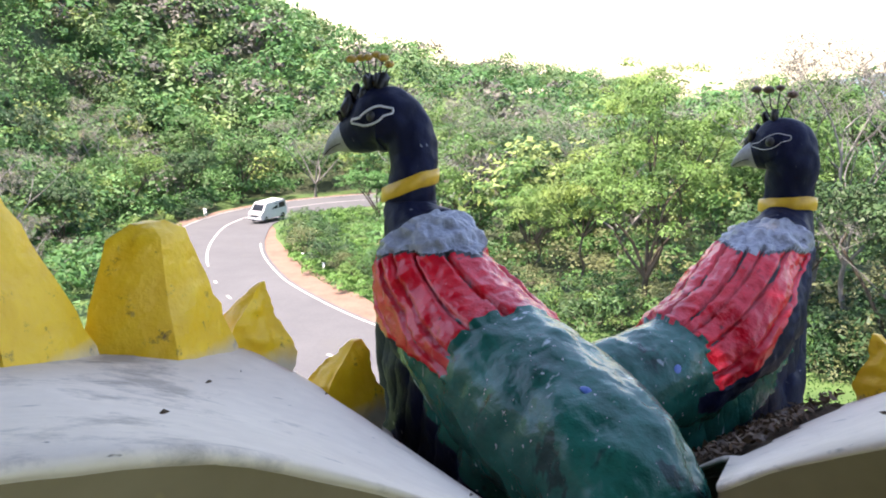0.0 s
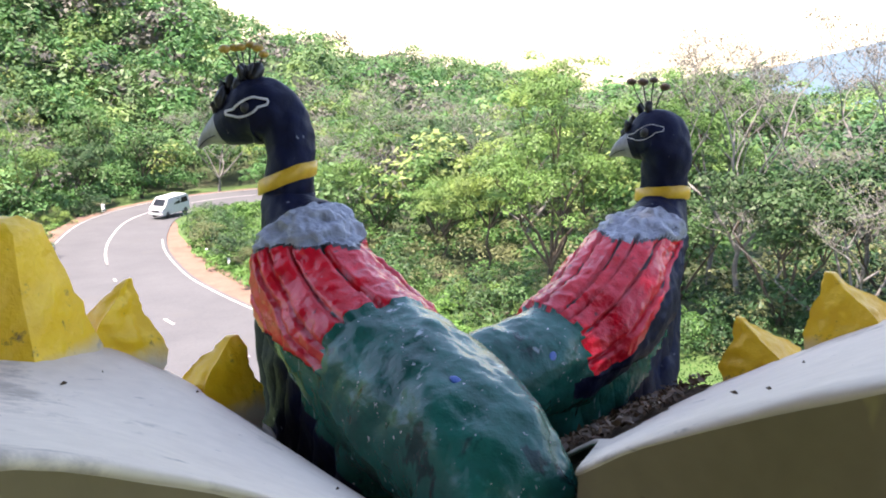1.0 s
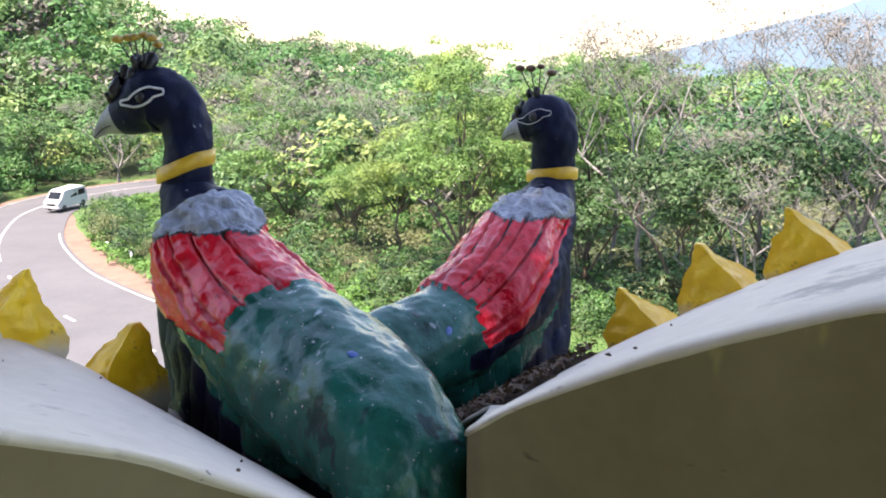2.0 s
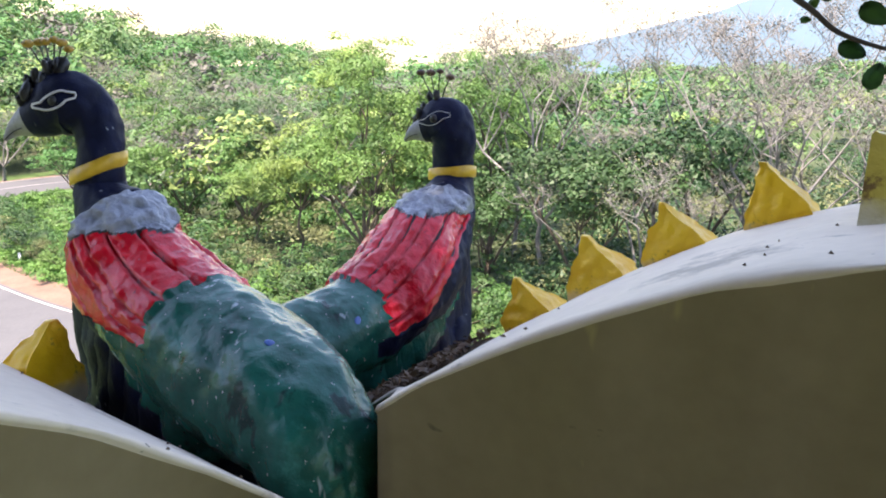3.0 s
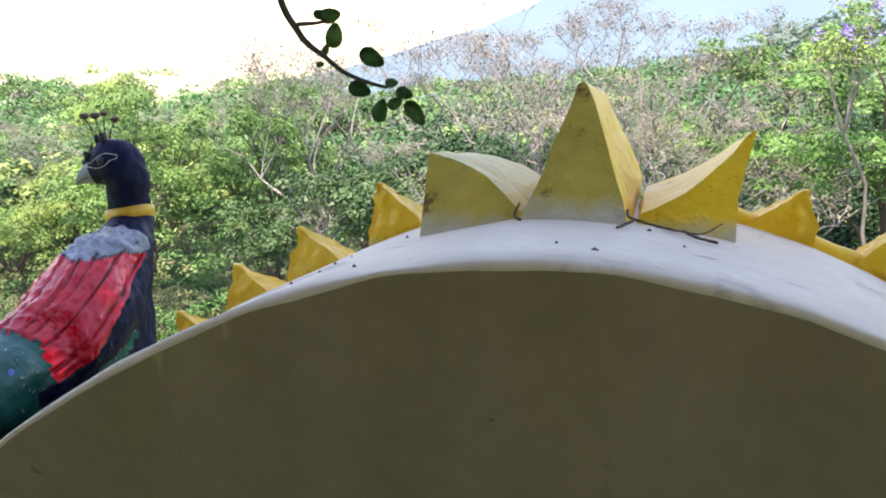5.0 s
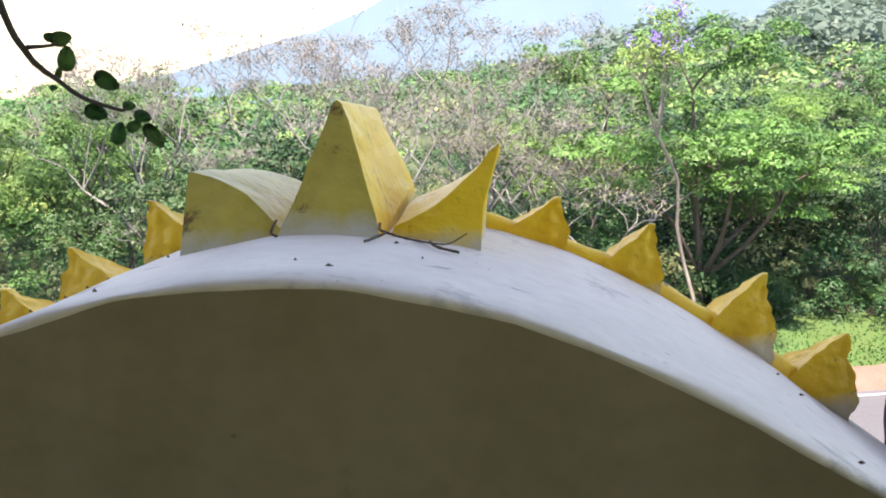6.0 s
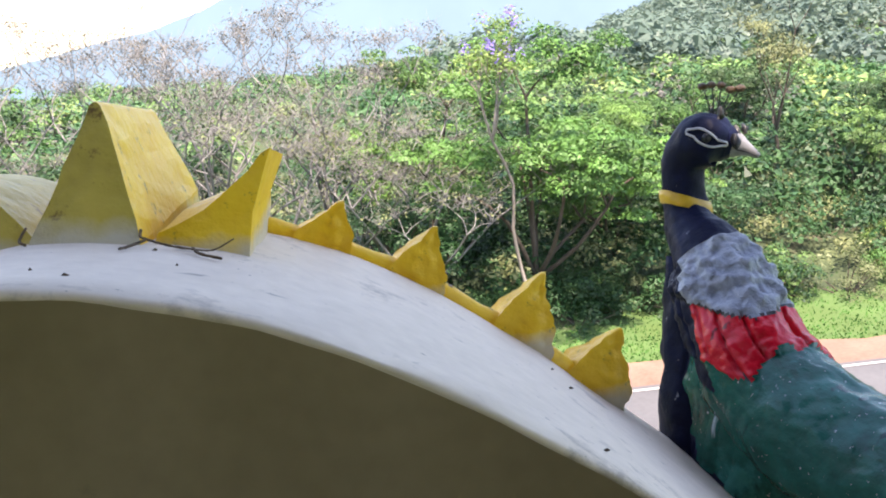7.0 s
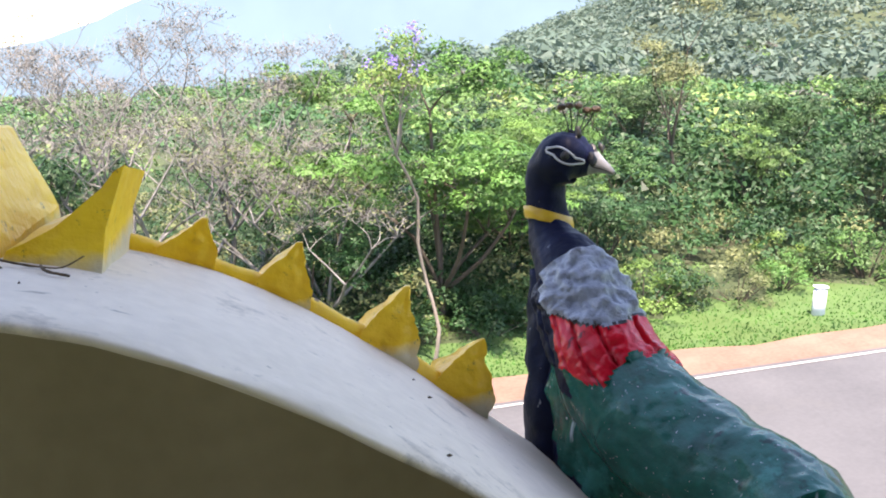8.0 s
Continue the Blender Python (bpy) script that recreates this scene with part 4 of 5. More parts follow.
def bush(seed, tall, wide, leaf, size, count, clumps=22):
    rng = random.Random(seed)
    root = empty("bush")
    pts, lines = [], []
    for k in range(clumps):
        a, r = rng.uniform(0, 6.28), wide * rng.uniform(0, 1) ** 0.6
        z = tall * rng.uniform(0.12, 1.0) * (1 - 0.55 * (r / wide) ** 2)
        p = Vector((math.cos(a) * r, math.sin(a) * r, z))
        pts.append(tuple(p))
        if k % 2 == 0:
            lines.append([(p.x * 0.08, p.y * 0.08, -0.2, 0.05), (p.x * 0.55, p.y * 0.55, z * 0.45, 0.032), (p.x, p.y, z, 0.012)])
    t = new("stem", wood_mesh("stem", lines, M_BARK, 5))
    t.parent = root
    v, f = leaf_cards(seed, pts, count // clumps, 0.30 * wide, size, 0.75)
    c = new("crown", fast_mesh("crown", v, f, leaf))
    c.parent = root
    return root


used = set()


def place(kind, proto, x, y, scale=1.0, turn=0.0, label="", category="tree", group="", tall=1.0):
    m = Matrix.Translation((x, y, height(x, y) - 0.05)) @ Matrix.Rotation(radians(turn), 4, "Z")
    if proto.name not in used:
        used.add(proto.name)
        ob = proto
        ob.matrix_world = m
    else:
        ob = copy_thing(proto, m)
    ob.scale = (scale, scale, scale * tall)
    tagged(ob, label, category, group)
    return ob


T_YEL = tree(11, 9.6, 4.4, 0.17, 0.27, M_BARK, M_LEAF_Y, 0.066, 170, 0.60, levels=3, first=6, flat=0.62, extra=1)
T_YOUNG = tree(17, 7.0, 2.2, 0.08, 0.55, M_BARK, M_LEAF_Y, 0.058, 220, 0.6, levels=2, first=6, flat=0.7, extra=1)
T_GREEN = tree(23, 9.8, 5.6, 0.20, 0.16, M_BARK, M_LEAF_B, 0.068, 170, 0.62, levels=3, first=7, flat=0.42, extra=3, droop=0.16)
T_YEL_FAR = tree(13, 9.0, 4.4, 0.17, 0.27, M_BARK, M_LEAF_Y, 0.095, 66, 0.62, levels=3, first=5, flat=0.6, extra=1)
T_MID = tree(29, 7.5, 4.4, 0.18, 0.24, M_BARK, M_LEAF, 0.105, 62, 0.62, levels=3, first=5, flat=0.5, extra=1)
T_DARK = tree(31, 6.5, 4.2, 0.16, 0.20, M_BARK, M_LEAF_D, 0.095, 78, 0.62, levels=3, first=5, flat=0.6, extra=1)
T_DRY = tree(41, 11.5, 6.2, 0.15, 0.30, M_DRYWOOD, M_LEAF_DRY, 0.05, 5, 0.5, levels=5, first=5, flat=0.7, thin=0.5, extra_leaf=(M_LEAF_DRY, 5, 0.05))
T_DRY_LOW = tree(43, 8.7, 6.8, 0.18, 0.20, M_DRYWOOD, M_LEAF_O, 0.06, 6, 0.55, levels=5, first=6, flat=0.6, thin=0.5, droop=0.05, extra_leaf=(M_LEAF_DRY, 3, 0.05))
T_THIN = tree(47, 11.0, 3.4, 0.14, 0.45, M_BARK, M_LEAF_O, 0.07, 40, 0.6, levels=4, first=4, flat=0.7, thin=0.7)
T_SLIM = tree(53, 10.0, 1.7, 0.065, 0.74, M_PALEBARK, M_LEAF_Y, 0.06, 22, 0.5, levels=3, first=5, flat=0.8, lean=-0.10, extra_leaf=None)
S_GREEN = bush(61, 2.0, 1.6, M_LEAF, 0.066, 2100)
S_YEL = bush(67, 1.8, 1.5, M_LEAF_Y, 0.062, 2000)
S_DARK = bush(71, 3.0, 2.2, M_LEAF_D, 0.085, 2300)
S_OLIVE = bush(73, 2.2, 1.8, M_LEAF_O, 0.062, 1900)

G_Y, G_G, G_D, G_B, G_S = "yellow-green trees by the road", "green trees by the road", "bare trees by the road", "roadside bushes", "dark scrub trees"
L_Y, L_G = "yellow-green leafy tree with a forked brown trunk", "broad fresh-green feathery tree beside the road"
L_DRY, L_DK = "nearly bare grey tree with twisting bleached branches", "dense dark-green scrub tree beside the road"
L_B = "leafy green bush on the grassy verge"

# main trees, west to east
place("tree", T_YEL, -18.6, 27.0, 1.0, 20, L_Y, "tree", G_Y)
place("tree", T_YOUNG, -22.2, 27.6, 1.0, 40, "young yellow-green tree with a slender trunk", "tree", G_Y)
place("tree", T_YEL, -22.5, 33.5, 1.08, 140, L_Y, "tree", G_Y)
place("tree", T_YEL, -15.0, 31.5, 0.98, 250, L_Y, "tree", G_Y)
place("tree", T_YOUNG, -26.0, 29.0, 0.75, 200, "young yellow-green tree with a slender trunk", "tree", G_Y)
place("tree", T_DRY, -11.6, 28.6, 1.0, 10, L_DRY, "bare tree", G_D)
place("tree", T_DRY, -4.2, 29.5, 1.02, 115, L_DRY, "bare tree", G_D)
place("tree", T_DRY_LOW, -1.2, 27.2, 1.0, 60, L_DRY, "bare tree", G_D)
place("tree", T_DRY_LOW, 2.2, 28.5, 1.03, 200, L_DRY, "bare tree", G_D)
place("tree", T_DRY_LOW, -6.6, 26.5, 0.8, 300, L_DRY, "bare tree", G_D)
place("tree", T_DRY, 0.6, 31.5, 1.0, 240, L_DRY, "bare tree", G_D)
place("tree", T_DRY, -2.6, 26.4, 0.92, 330, L_DRY, "bare tree", G_D)
place("tree", T_DRY_LOW, 3.6, 26.2, 0.86, 15, L_DRY, "bare tree", G_D)
place("tree", T_DRY, -13.6, 31.0, 0.95, 280, L_DRY, "bare tree", G_D)
place("tree", T_GREEN, 7.6, 26.0, 1.0, 0, L_G, "tree", G_G)
place("tree", T_GREEN, 11.4, 29.5, 0.68, 130, L_G, "tree", G_G)
place("tree", T_GREEN, 4.2, 31.0, 0.95, 220, L_G, "tree", G_G)
slim = place("tree", T_SLIM, 6.6, 22.6, 1.0, 0, "slender flowering tree with violet blossom tips", "tree")
place("tree", T_THIN, 21.5, 38.0, 1.0, 0, "tall thin tree with sparse pale leaves", "tree")
place("tree", T_MID, 16.5, 33.0, 0.68, 50, L_G, "tree", G_G)
place("tree", T_YEL, 13.5, 36.0, 0.64, 50, L_Y, "tree", G_Y)
place("tree", T_DARK, -9.2, 26.8, 0.95, 0, L_DK, "tree", G_S)
place("tree", T_DARK, -6.4, 29.4, 1.05, 80, L_DK, "tree", G_S)
place("tree", T_DARK, -13.6, 28.0, 0.75, 160, L_DK, "tree", G_S)
place("tree", T_DRY, -8.0, 31.5, 1.0, 190, L_DRY, "bare tree", G_D)
place("tree", T_DARK, 3.4, 25.8, 0.7, 210, L_DK, "tree", G_S)
place("tree", T_DARK, 13.5, 27.6, 0.6, 30, L_DK, "tree", G_S)
rng = random.Random(5)
for k, (x, y, s) in enumerate([(24, 35, 1.0), (28, 31, 0.9), (33, 36, 1.1), (30, 42, 1.1), (20, 46, 1.2), (38, 44, 1.2), (14, 44, 1.1), (26, 52, 1.2), (44, 36, 1.0), (36, 30.5, 0.8)]):
    place("tree", (T_MID, T_DARK, T_YEL_FAR, T_DARK)[k % 4], x, y, s * (0.66, 0.78, 0.56, 0.74)[k % 4], 47 * k, (L_G, L_DK, L_Y, L_DK)[k % 4], "tree", (G_G, G_S, G_Y, G_S)[k % 4])
# trees behind the verge and round the bend
for k, (x, y, s, w) in enumerate([(-30, 33, 0.8, 0), (-35, 33.5, 0.75, 1), (-33, 38, 1.0, 2), (-40, 33.0, 0.7, 1), (-42, 38, 0.95, 3), (-48, 37, 0.8, 0), (-38, 43, 1.1, 2), (-53, 42, 0.9, 1), (-47, 45, 1.0, 0), (-27, 37, 1.0, 3), (-28, 45, 1.1, 2), (-18, 40, 1.0, 0),
                                   (-56, 47, 0.8, 2), (-72, 48, 1.0, 3), (-76, 42, 1.0, 0), (-74, 35, 0.9, 2), (-70, 28, 0.85, 1), (-66, 22, 0.9, 0), (-60, 19, 0.9, 2), (-57, 13.5, 0.95, 3), (-52, 9.5, 0.85, 1), (-64, 14, 1.1, 0), (-72, 20, 1.1, 2), (-80, 30, 1.2, 3), (-62, 7, 1.1, 0), (-50, 5, 0.9, 2), (-47, 12, 0.6, 3), (-82, 40, 1.2, 0), (-68, 52, 1.0, 2), (-60, 56, 1.1, 0), (-50, 52, 1.1, 3), (-20, 50, 1.2, 0)]):
    proto = (T_MID, T_YEL_FAR, T_DARK, T_DRY_LOW)[w]
    place("tree", proto, x, y, s, 61 * k, (L_G, L_Y, L_DK, L_DRY)[w], "bare tree" if w == 3 else "tree", (G_G, G_Y, G_S, G_D)[w])
# bushes along the verge
for k in range(64):
    x = 34 - k * 1.42 + rng.uniform(-0.5, 0.5)
    y0 = steps(x, [(-62, 39), (-54, 33.5), (-46, 29), (-38, 26.0), (-29, 24.3), (-20, 24.2), (-10, 24.2), (6, 24.0), (16, 24.6), (40, 26.5)])
    y = y0 + rng.uniform(0.2, 2.6)
    proto = (S_GREEN, S_DARK, S_OLIVE, S_YEL, S_GREEN)[(k * 7) % 5]
    place("bush", proto, x, y, rng.uniform(0.55, 1.05), rng.uniform(0, 360), ("leafy green bush on the grassy verge", "dense dark-green bush behind the verge", "dry olive bush with thin stems", "yellow-green bush on the grassy verge", "leafy green bush on the grassy verge")[(k * 7) % 5], "bush", G_B)
for k, (x, y, s) in enumerate([(-47, 14.5, 0.9), (-50, 17.0, 1.0), (-53.5, 20.0, 1.0), (-57.5, 22.5, 1.0), (-62, 25, 1.1), (-45, 11, 0.9), (-48, 9, 1.1), (-66.5, 29, 0.9), (-70, 33, 0.9), (-55, 17, 1.1)]):
    place("bush", (S_GREEN, S_YEL, S_DARK)[k % 3], x, y, s, 40 * k, L_B, "bush", G_B)

# dark shrubs; their leaf tone also stands in for shade below the crowns
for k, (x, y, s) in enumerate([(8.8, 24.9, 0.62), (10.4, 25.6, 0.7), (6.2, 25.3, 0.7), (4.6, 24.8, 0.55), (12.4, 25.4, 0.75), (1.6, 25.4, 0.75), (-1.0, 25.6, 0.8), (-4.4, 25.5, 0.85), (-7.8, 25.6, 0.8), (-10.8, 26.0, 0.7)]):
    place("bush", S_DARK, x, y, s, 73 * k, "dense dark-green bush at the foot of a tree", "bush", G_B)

# violet blossoms on the slender tree
rngf = random.Random(9)
fl = []
lines, ends, mids = limbs(random.Random(53), 10.0, 1.7, 0.065, 0.74, 3, first=5, lean=-0.10)
kf = 10.0 / (max(p.z for p in ends + mids) + 0.2)
for e in sorted(ends, key=lambda p: -p.z)[:26:2]:
    fl.append((e.x * kf, e.y * kf, e.z * kf + 0.15))
v, f = leaf_cards(3, fl, 26, 0.20, 0.055, 1.6)
c = new("blossom", fast_mesh("blossom", v, f, M_FLOWER))
c.parent = slim
c["label"] = "violet blossom clusters"


def woods(name, label, spots, material, per, size, seed, tall, lobes=12):
    """A wood of uncountable crowns: every crown a lobed dome of leaf clumps over an open dark foot, one mesh."""
    g = np.random.default_rng(seed)
    cs, scale = [], []
    for x, y, s in spots:
        z = height(x, y)
        wide, high = g.uniform(0.8, 1.15), g.uniform(0.8, 1.25)
        for k in range(lobes):
            a, u = g.uniform(0, 6.283), g.uniform(0.02, 1.0) ** 0.5
            r = s * wide * 0.78 * u
            cs.append((x + r * math.cos(a), y + r * math.sin(a), z + tall * s * high * (0.30 + 0.62 * math.sqrt(max(0.0, 1 - u * u * 0.95))) * g.uniform(0.9, 1.06)))
            scale.append(s * g.uniform(0.34, 0.50))
    v, f = leaf_cards(seed, cs, per, 1.0, 1.0, 0.72)
    per = len(f) // len(cs)
    scale = np.repeat(scale, per)
    ctr = np.repeat(np.array(cs), per, axis=0)
    mid = v.reshape(-1, 3, 3).mean(1)
    local = v.reshape(-1, 3, 3) - mid[:, None]
    v = (ctr + (mid - ctr) * scale[:, None])[:, None] + local * size * (scale / scale.mean())[:, None, None] ** 0.5
    ob = new(name, fast_mesh(name, v.reshape(-1, 3), f, material))
    tagged(ob, label, "woods", kind="stuff")


def share(spots, parts):
    """Deal the crowns of a wood out by kind, in the given proportions."""
    g = np.random.default_rng(len(spots))
    pick = g.choice(len(parts), len(spots), p=np.array(parts) / sum(parts))
    return [[s for s, k in zip(spots, pick) if k == j] for j in range(len(parts))]


def scatter(seed, az0, az1, r0, r1, count, s0, s1, clear=10.0):
    g = np.random.default_rng(seed)
    out = []
    while len(out) < count:
        az, r = math.radians(g.uniform(az0, az1)), math.sqrt(g.uniform(r0**2, r1**2))
        x, y = CX - r * math.sin(az), CY + r * math.cos(az)
        d = min((ROAD[k][0] - x) ** 2 + (ROAD[k][1] - y) ** 2 for k in range(0, len(ROAD), 3))
        if d > clear**2:
            out.append((x, y, g.uniform(s0, s1)))
    return out


KINDS = [(M_WOODS, "fresh green"), (M_WOODS_D, "dark green"), (M_WOODS_Y, "yellow-green"), (M_LEAF_DRY, "dry grey-brown")]
for k, spots in enumerate(share(scatter(1, 26, 88, 48, 120, 560, 2.2, 4.0) , (4, 3, 2, 1.2))):
    woods("hillside_woods", KINDS[k][1] + " trees covering the near hillside", spots, KINDS[k][0], 34, 0.205, 101 + k, 1.45)
for k, spots in enumerate(share(scatter(2, 22, 86, 110, 290, 1200, 2.8, 4.8) + scatter(19, 54, 74, 108, 165, 230, 2.6, 4.2), (4, 3, 1.6, 1.3))):
    woods("hillside_woods", KINDS[k][1] + " trees climbing to the ridge", spots, KINDS[k][0], 14, 0.40, 121 + k, 1.45, 11)
for k, spots in enumerate(share(scatter(3, -45, 30, 60, 200, 820, 2.4, 3.8), (2.5, 5, 0.6, 1.5))):
    woods("valley_woods", KINDS[k][1] + " trees on the valley floor", spots, KINDS[k][0], 13, 0.31, 131 + k, 1.0)
# dark leaves here stand in for the shaded gaps behind the eastern trees
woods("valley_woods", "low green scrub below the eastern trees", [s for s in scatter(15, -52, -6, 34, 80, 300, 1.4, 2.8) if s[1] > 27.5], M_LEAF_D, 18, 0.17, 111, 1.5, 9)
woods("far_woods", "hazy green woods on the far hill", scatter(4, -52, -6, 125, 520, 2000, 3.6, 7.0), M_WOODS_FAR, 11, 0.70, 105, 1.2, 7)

EDGE = [(-62, 41), (-54, 36), (-46, 31.5), (-38, 28.5), (-29, 26.5), (-10, 26), (6, 26), (40, 28)]
green = [s for s in scatter(11, -48, 62, 26, 62, 800, 0.7, 1.5) if s[1] > steps(s[0], EDGE)]
woods("undergrowth", "tangled green undergrowth below the roadside trees", [s for s in green if not (-13 < s[0] < 40 and s[1] < 58)], M_LEAF, 15, 0.105, 107, 1.5, 9)
# dark shrubs, with the shade under the trees put into the leaf colour
woods("undergrowth", "undergrowth below the roadside trees, shade put into its dark leaves", [s for s in green + scatter(14, -22, 24, 27, 36, 90, 0.9, 1.6) if -13 < s[0] < 40 and 25.5 < s[1] < 58], M_LEAF_D, 24, 0.095, 110, 1.6, 9)
woods("undergrowth", "dry olive undergrowth below the roadside trees", [s for s in scatter(12, -48, 62, 26, 55, 380, 0.7, 1.4) if s[1] > steps(s[0], EDGE)], M_LEAF_O, 16, 0.095, 108, 1.5, 9)
woods("undergrowth", "leafy undergrowth at the foot of the western hill", scatter(13, 57, 86, 44, 105, 420, 1.0, 2.0, 6.5), M_LEAF, 16, 0.15, 109, 1.4, 9)
weeds = [q for q in scatter(16, 40, 66, 30, 75, 700, 0.25, 0.6, 5.1) if min((ROAD[k][0] - q[0]) ** 2 + (ROAD[k][1] - q[1]) ** 2 for k in range(0, len(ROAD), 3)) < 11**2]
woods("weeds", "low bright green weeds on the verge of the bend", weeds, M_LEAF_B, 14, 0.075, 117, 1.1, 7)


# ---- grass tufts on the verge ----
def tufts(name, spots, seed, tall):
    g = np.random.default_rng(seed)
    n = len(spots)
    p = np.array(spots)
    a = g.uniform(0, 6.283, n)
    w = g.uniform(0.02, 0.05, n)
    h = tall * g.uniform(0.4, 1.2, n)
    dx, dy = np.cos(a), np.sin(a)
    bend = g.uniform(-0.5, 0.5, (n, 2)) * h[:, None]
    base0 = p - np.stack([dx * w, dy * w, 0 * w], 1)
    base1 = p + np.stack([dx * w, dy * w, 0 * w], 1)
    tip = p + np.stack([bend[:, 0], bend[:, 1], h], 1)
    v = np.stack([base0, base1, tip], 1).reshape(-1, 3)
    f = np.arange(3 * n).reshape(-1, 3)
    ob = new(name, fast_mesh(name, v, f, M_LEAF_B))
    tagged(ob, "bright green grass on the roadside verge", "grass", kind="stuff")


g = np.random.default_rng(8)
spots = []
for k in range(60000):
    i = g.uniform(6, len(ROAD) - 14)
    k0 = int(i)
    p = ROAD[k0] + (ROAD[k0 + 1] - ROAD[k0]) * (i - k0)
    d = ROAD[k0 + 1] - ROAD[k0]
    d = d / np.hypot(*d)
    o = 5.2 + abs(g.normal()) * 2.6
    x, y = p[0] + d[1] * o, p[1] - d[0] * o
    spots.append((x, y, height(x, y)))
tufts("grass", spots, 21, 0.085)


# ---- stones by the road ----
def milestone(x, y, tall, label):
    bm = bmesh.new()
    box(bm, -0.20 * tall, 0.20 * tall, -0.12 * tall, 0.12 * tall, -0.2, tall * 0.93, 0.05 * tall)
    ob = empty("milestone", Matrix.Translation((x, y, height(x, y))) @ Matrix.Rotation(radians(-12), 4, "Z"))
    part("slab", bm, M_STONE, ob)
    bm = bmesh.new()
    box(bm, -0.23 * tall, 0.23 * tall, -0.145 * tall, 0.145 * tall, tall * 0.93, tall, 0.025 * tall)
    part("cap", bm, M_STONE, ob, "chipped blue-white cap")
    tagged(ob, label, "milestone", "roadside stones")


milestone(19.6, 22.8, 1.0, "white-painted kilometre stone on the grass verge")
milestone(-69.4, 34.5, 0.9, "small white-painted guard stone beside the bend")
milestone(-40.2, 26.6, 0.45, "small white-painted guard stone on the grassy verge")
milestone(-44.3, 27.9, 0.4, "small white-painted guard stone in the grass")


# ---- white van on the far side of the bend ----
def van(x, y, turn):
    root = empty("van", Matrix.Translation((x, y, height(x, y) + 0.17)) @ Matrix.Rotation(radians(turn), 4, "Z") @ Matrix.Scale(0.85, 4))
    tagged(root, "white minivan coming round the road bend", "van")
    white = mat("van_paint", (0.42, 0.42, 0.43), (0.50, 0.50, 0.50), rough=0.3, bump=0.0)
    glass = mat("dark_glass", (0.02, 0.025, 0.03), (0.03, 0.035, 0.04), rough=0.08, bump=0.0)
    black = mat("van_tyre", (0.02, 0.02, 0.02), (0.035, 0.035, 0.035), rough=0.8, bump=0.2)
    grey = mat("van_bumper", (0.35, 0.35, 0.36), (0.42, 0.42, 0.43), rough=0.5, bump=0.0)
    bm = bmesh.new()
    prof = [(-1.95, 0.35), (-1.98, 0.85), (-1.85, 1.05), (-1.62, 1.12), (-1.12, 1.78), (-0.85, 1.88), (1.55, 1.90), (1.85, 1.75), (1.95, 1.0), (1.95, 0.35)]
    rows = []
    for yy, k in ((-0.82, 0.97), (-0.74, 1.0), (0.74, 1.0), (0.82, 0.97)):
        rows.append([bm.verts.new((px * k, yy * (0.90 if pz > 1.2 else 1.0), pz if abs(yy) < 0.8 else pz * 0.99)) for px, pz in prof])
    for a, b in zip(rows, rows[1:]):
        for j in range(len(prof)):
            bm.faces.new((a[j], a[(j + 1) % len(prof)], b[(j + 1) % len(prof)], b[j]))
    bm.faces.new(rows[0])
    bm.faces.new(rows[-1][::-1])
    bmesh.ops.recalc_face_normals(bm, faces=bm.faces[:])
    part("body", bm, white, root, smooth=False)

    def panel(name, pts, material, label=""):
        b = bmesh.new()
        b.faces.new([b.verts.new(p) for p in pts])
        bmesh.ops.solidify(b, geom=b.faces[:], thickness=0.02)
        part(name, b, material, root, label, smooth=False)

    panel("windscreen", [(-1.60, -0.66, 1.17), (-1.60, 0.66, 1.17), (-1.16, 0.60, 1.74), (-1.16, -0.60, 1.74)], glass)
    for s in (-1, 1):
        for x0, x1 in ((-1.15, -0.40), (-0.32, 0.60), (0.68, 1.70)):
            panel("side_window", [(x0, s * 0.79, 1.15), (x1, s * 0.79, 1.15), (x1 - 0.05, s * 0.755, 1.66), (x0 + 0.12, s * 0.755, 1.66)], glass)
        for px in (-1.25, 1.25):
            b = bmesh.new()
            bmesh.ops.create_cone(b, cap_ends=True, segments=20, radius1=0.31, radius2=0.31, depth=0.2, matrix=Matrix.Translation((px, s * 0.72, 0.31)) @ Matrix.Rotation(radians(90), 4, "X"))
            part("wheel", b, black, root)
        b = bmesh.new()
        bmesh.ops.create_uvsphere(b, u_segments=12, v_segments=8, radius=0.13, matrix=Matrix.Translation((-1.92, s * 0.58, 0.86)) @ Matrix.Diagonal((0.4, 1, 0.8, 1)))
        part("headlight", b, grey, root)
    b = bmesh.new()
    box(b, -2.05, -1.92, -0.80, 0.80, 0.32, 0.55, 0.04)
    part("bumper", b, grey, root)
    b = bmesh.new()
    box(b, -2.0, -1.94, -0.42, 0.42, 0.66, 0.84, 0.02)
    part("grille", b, black, root)


van(-61.6, 36.1, 108)


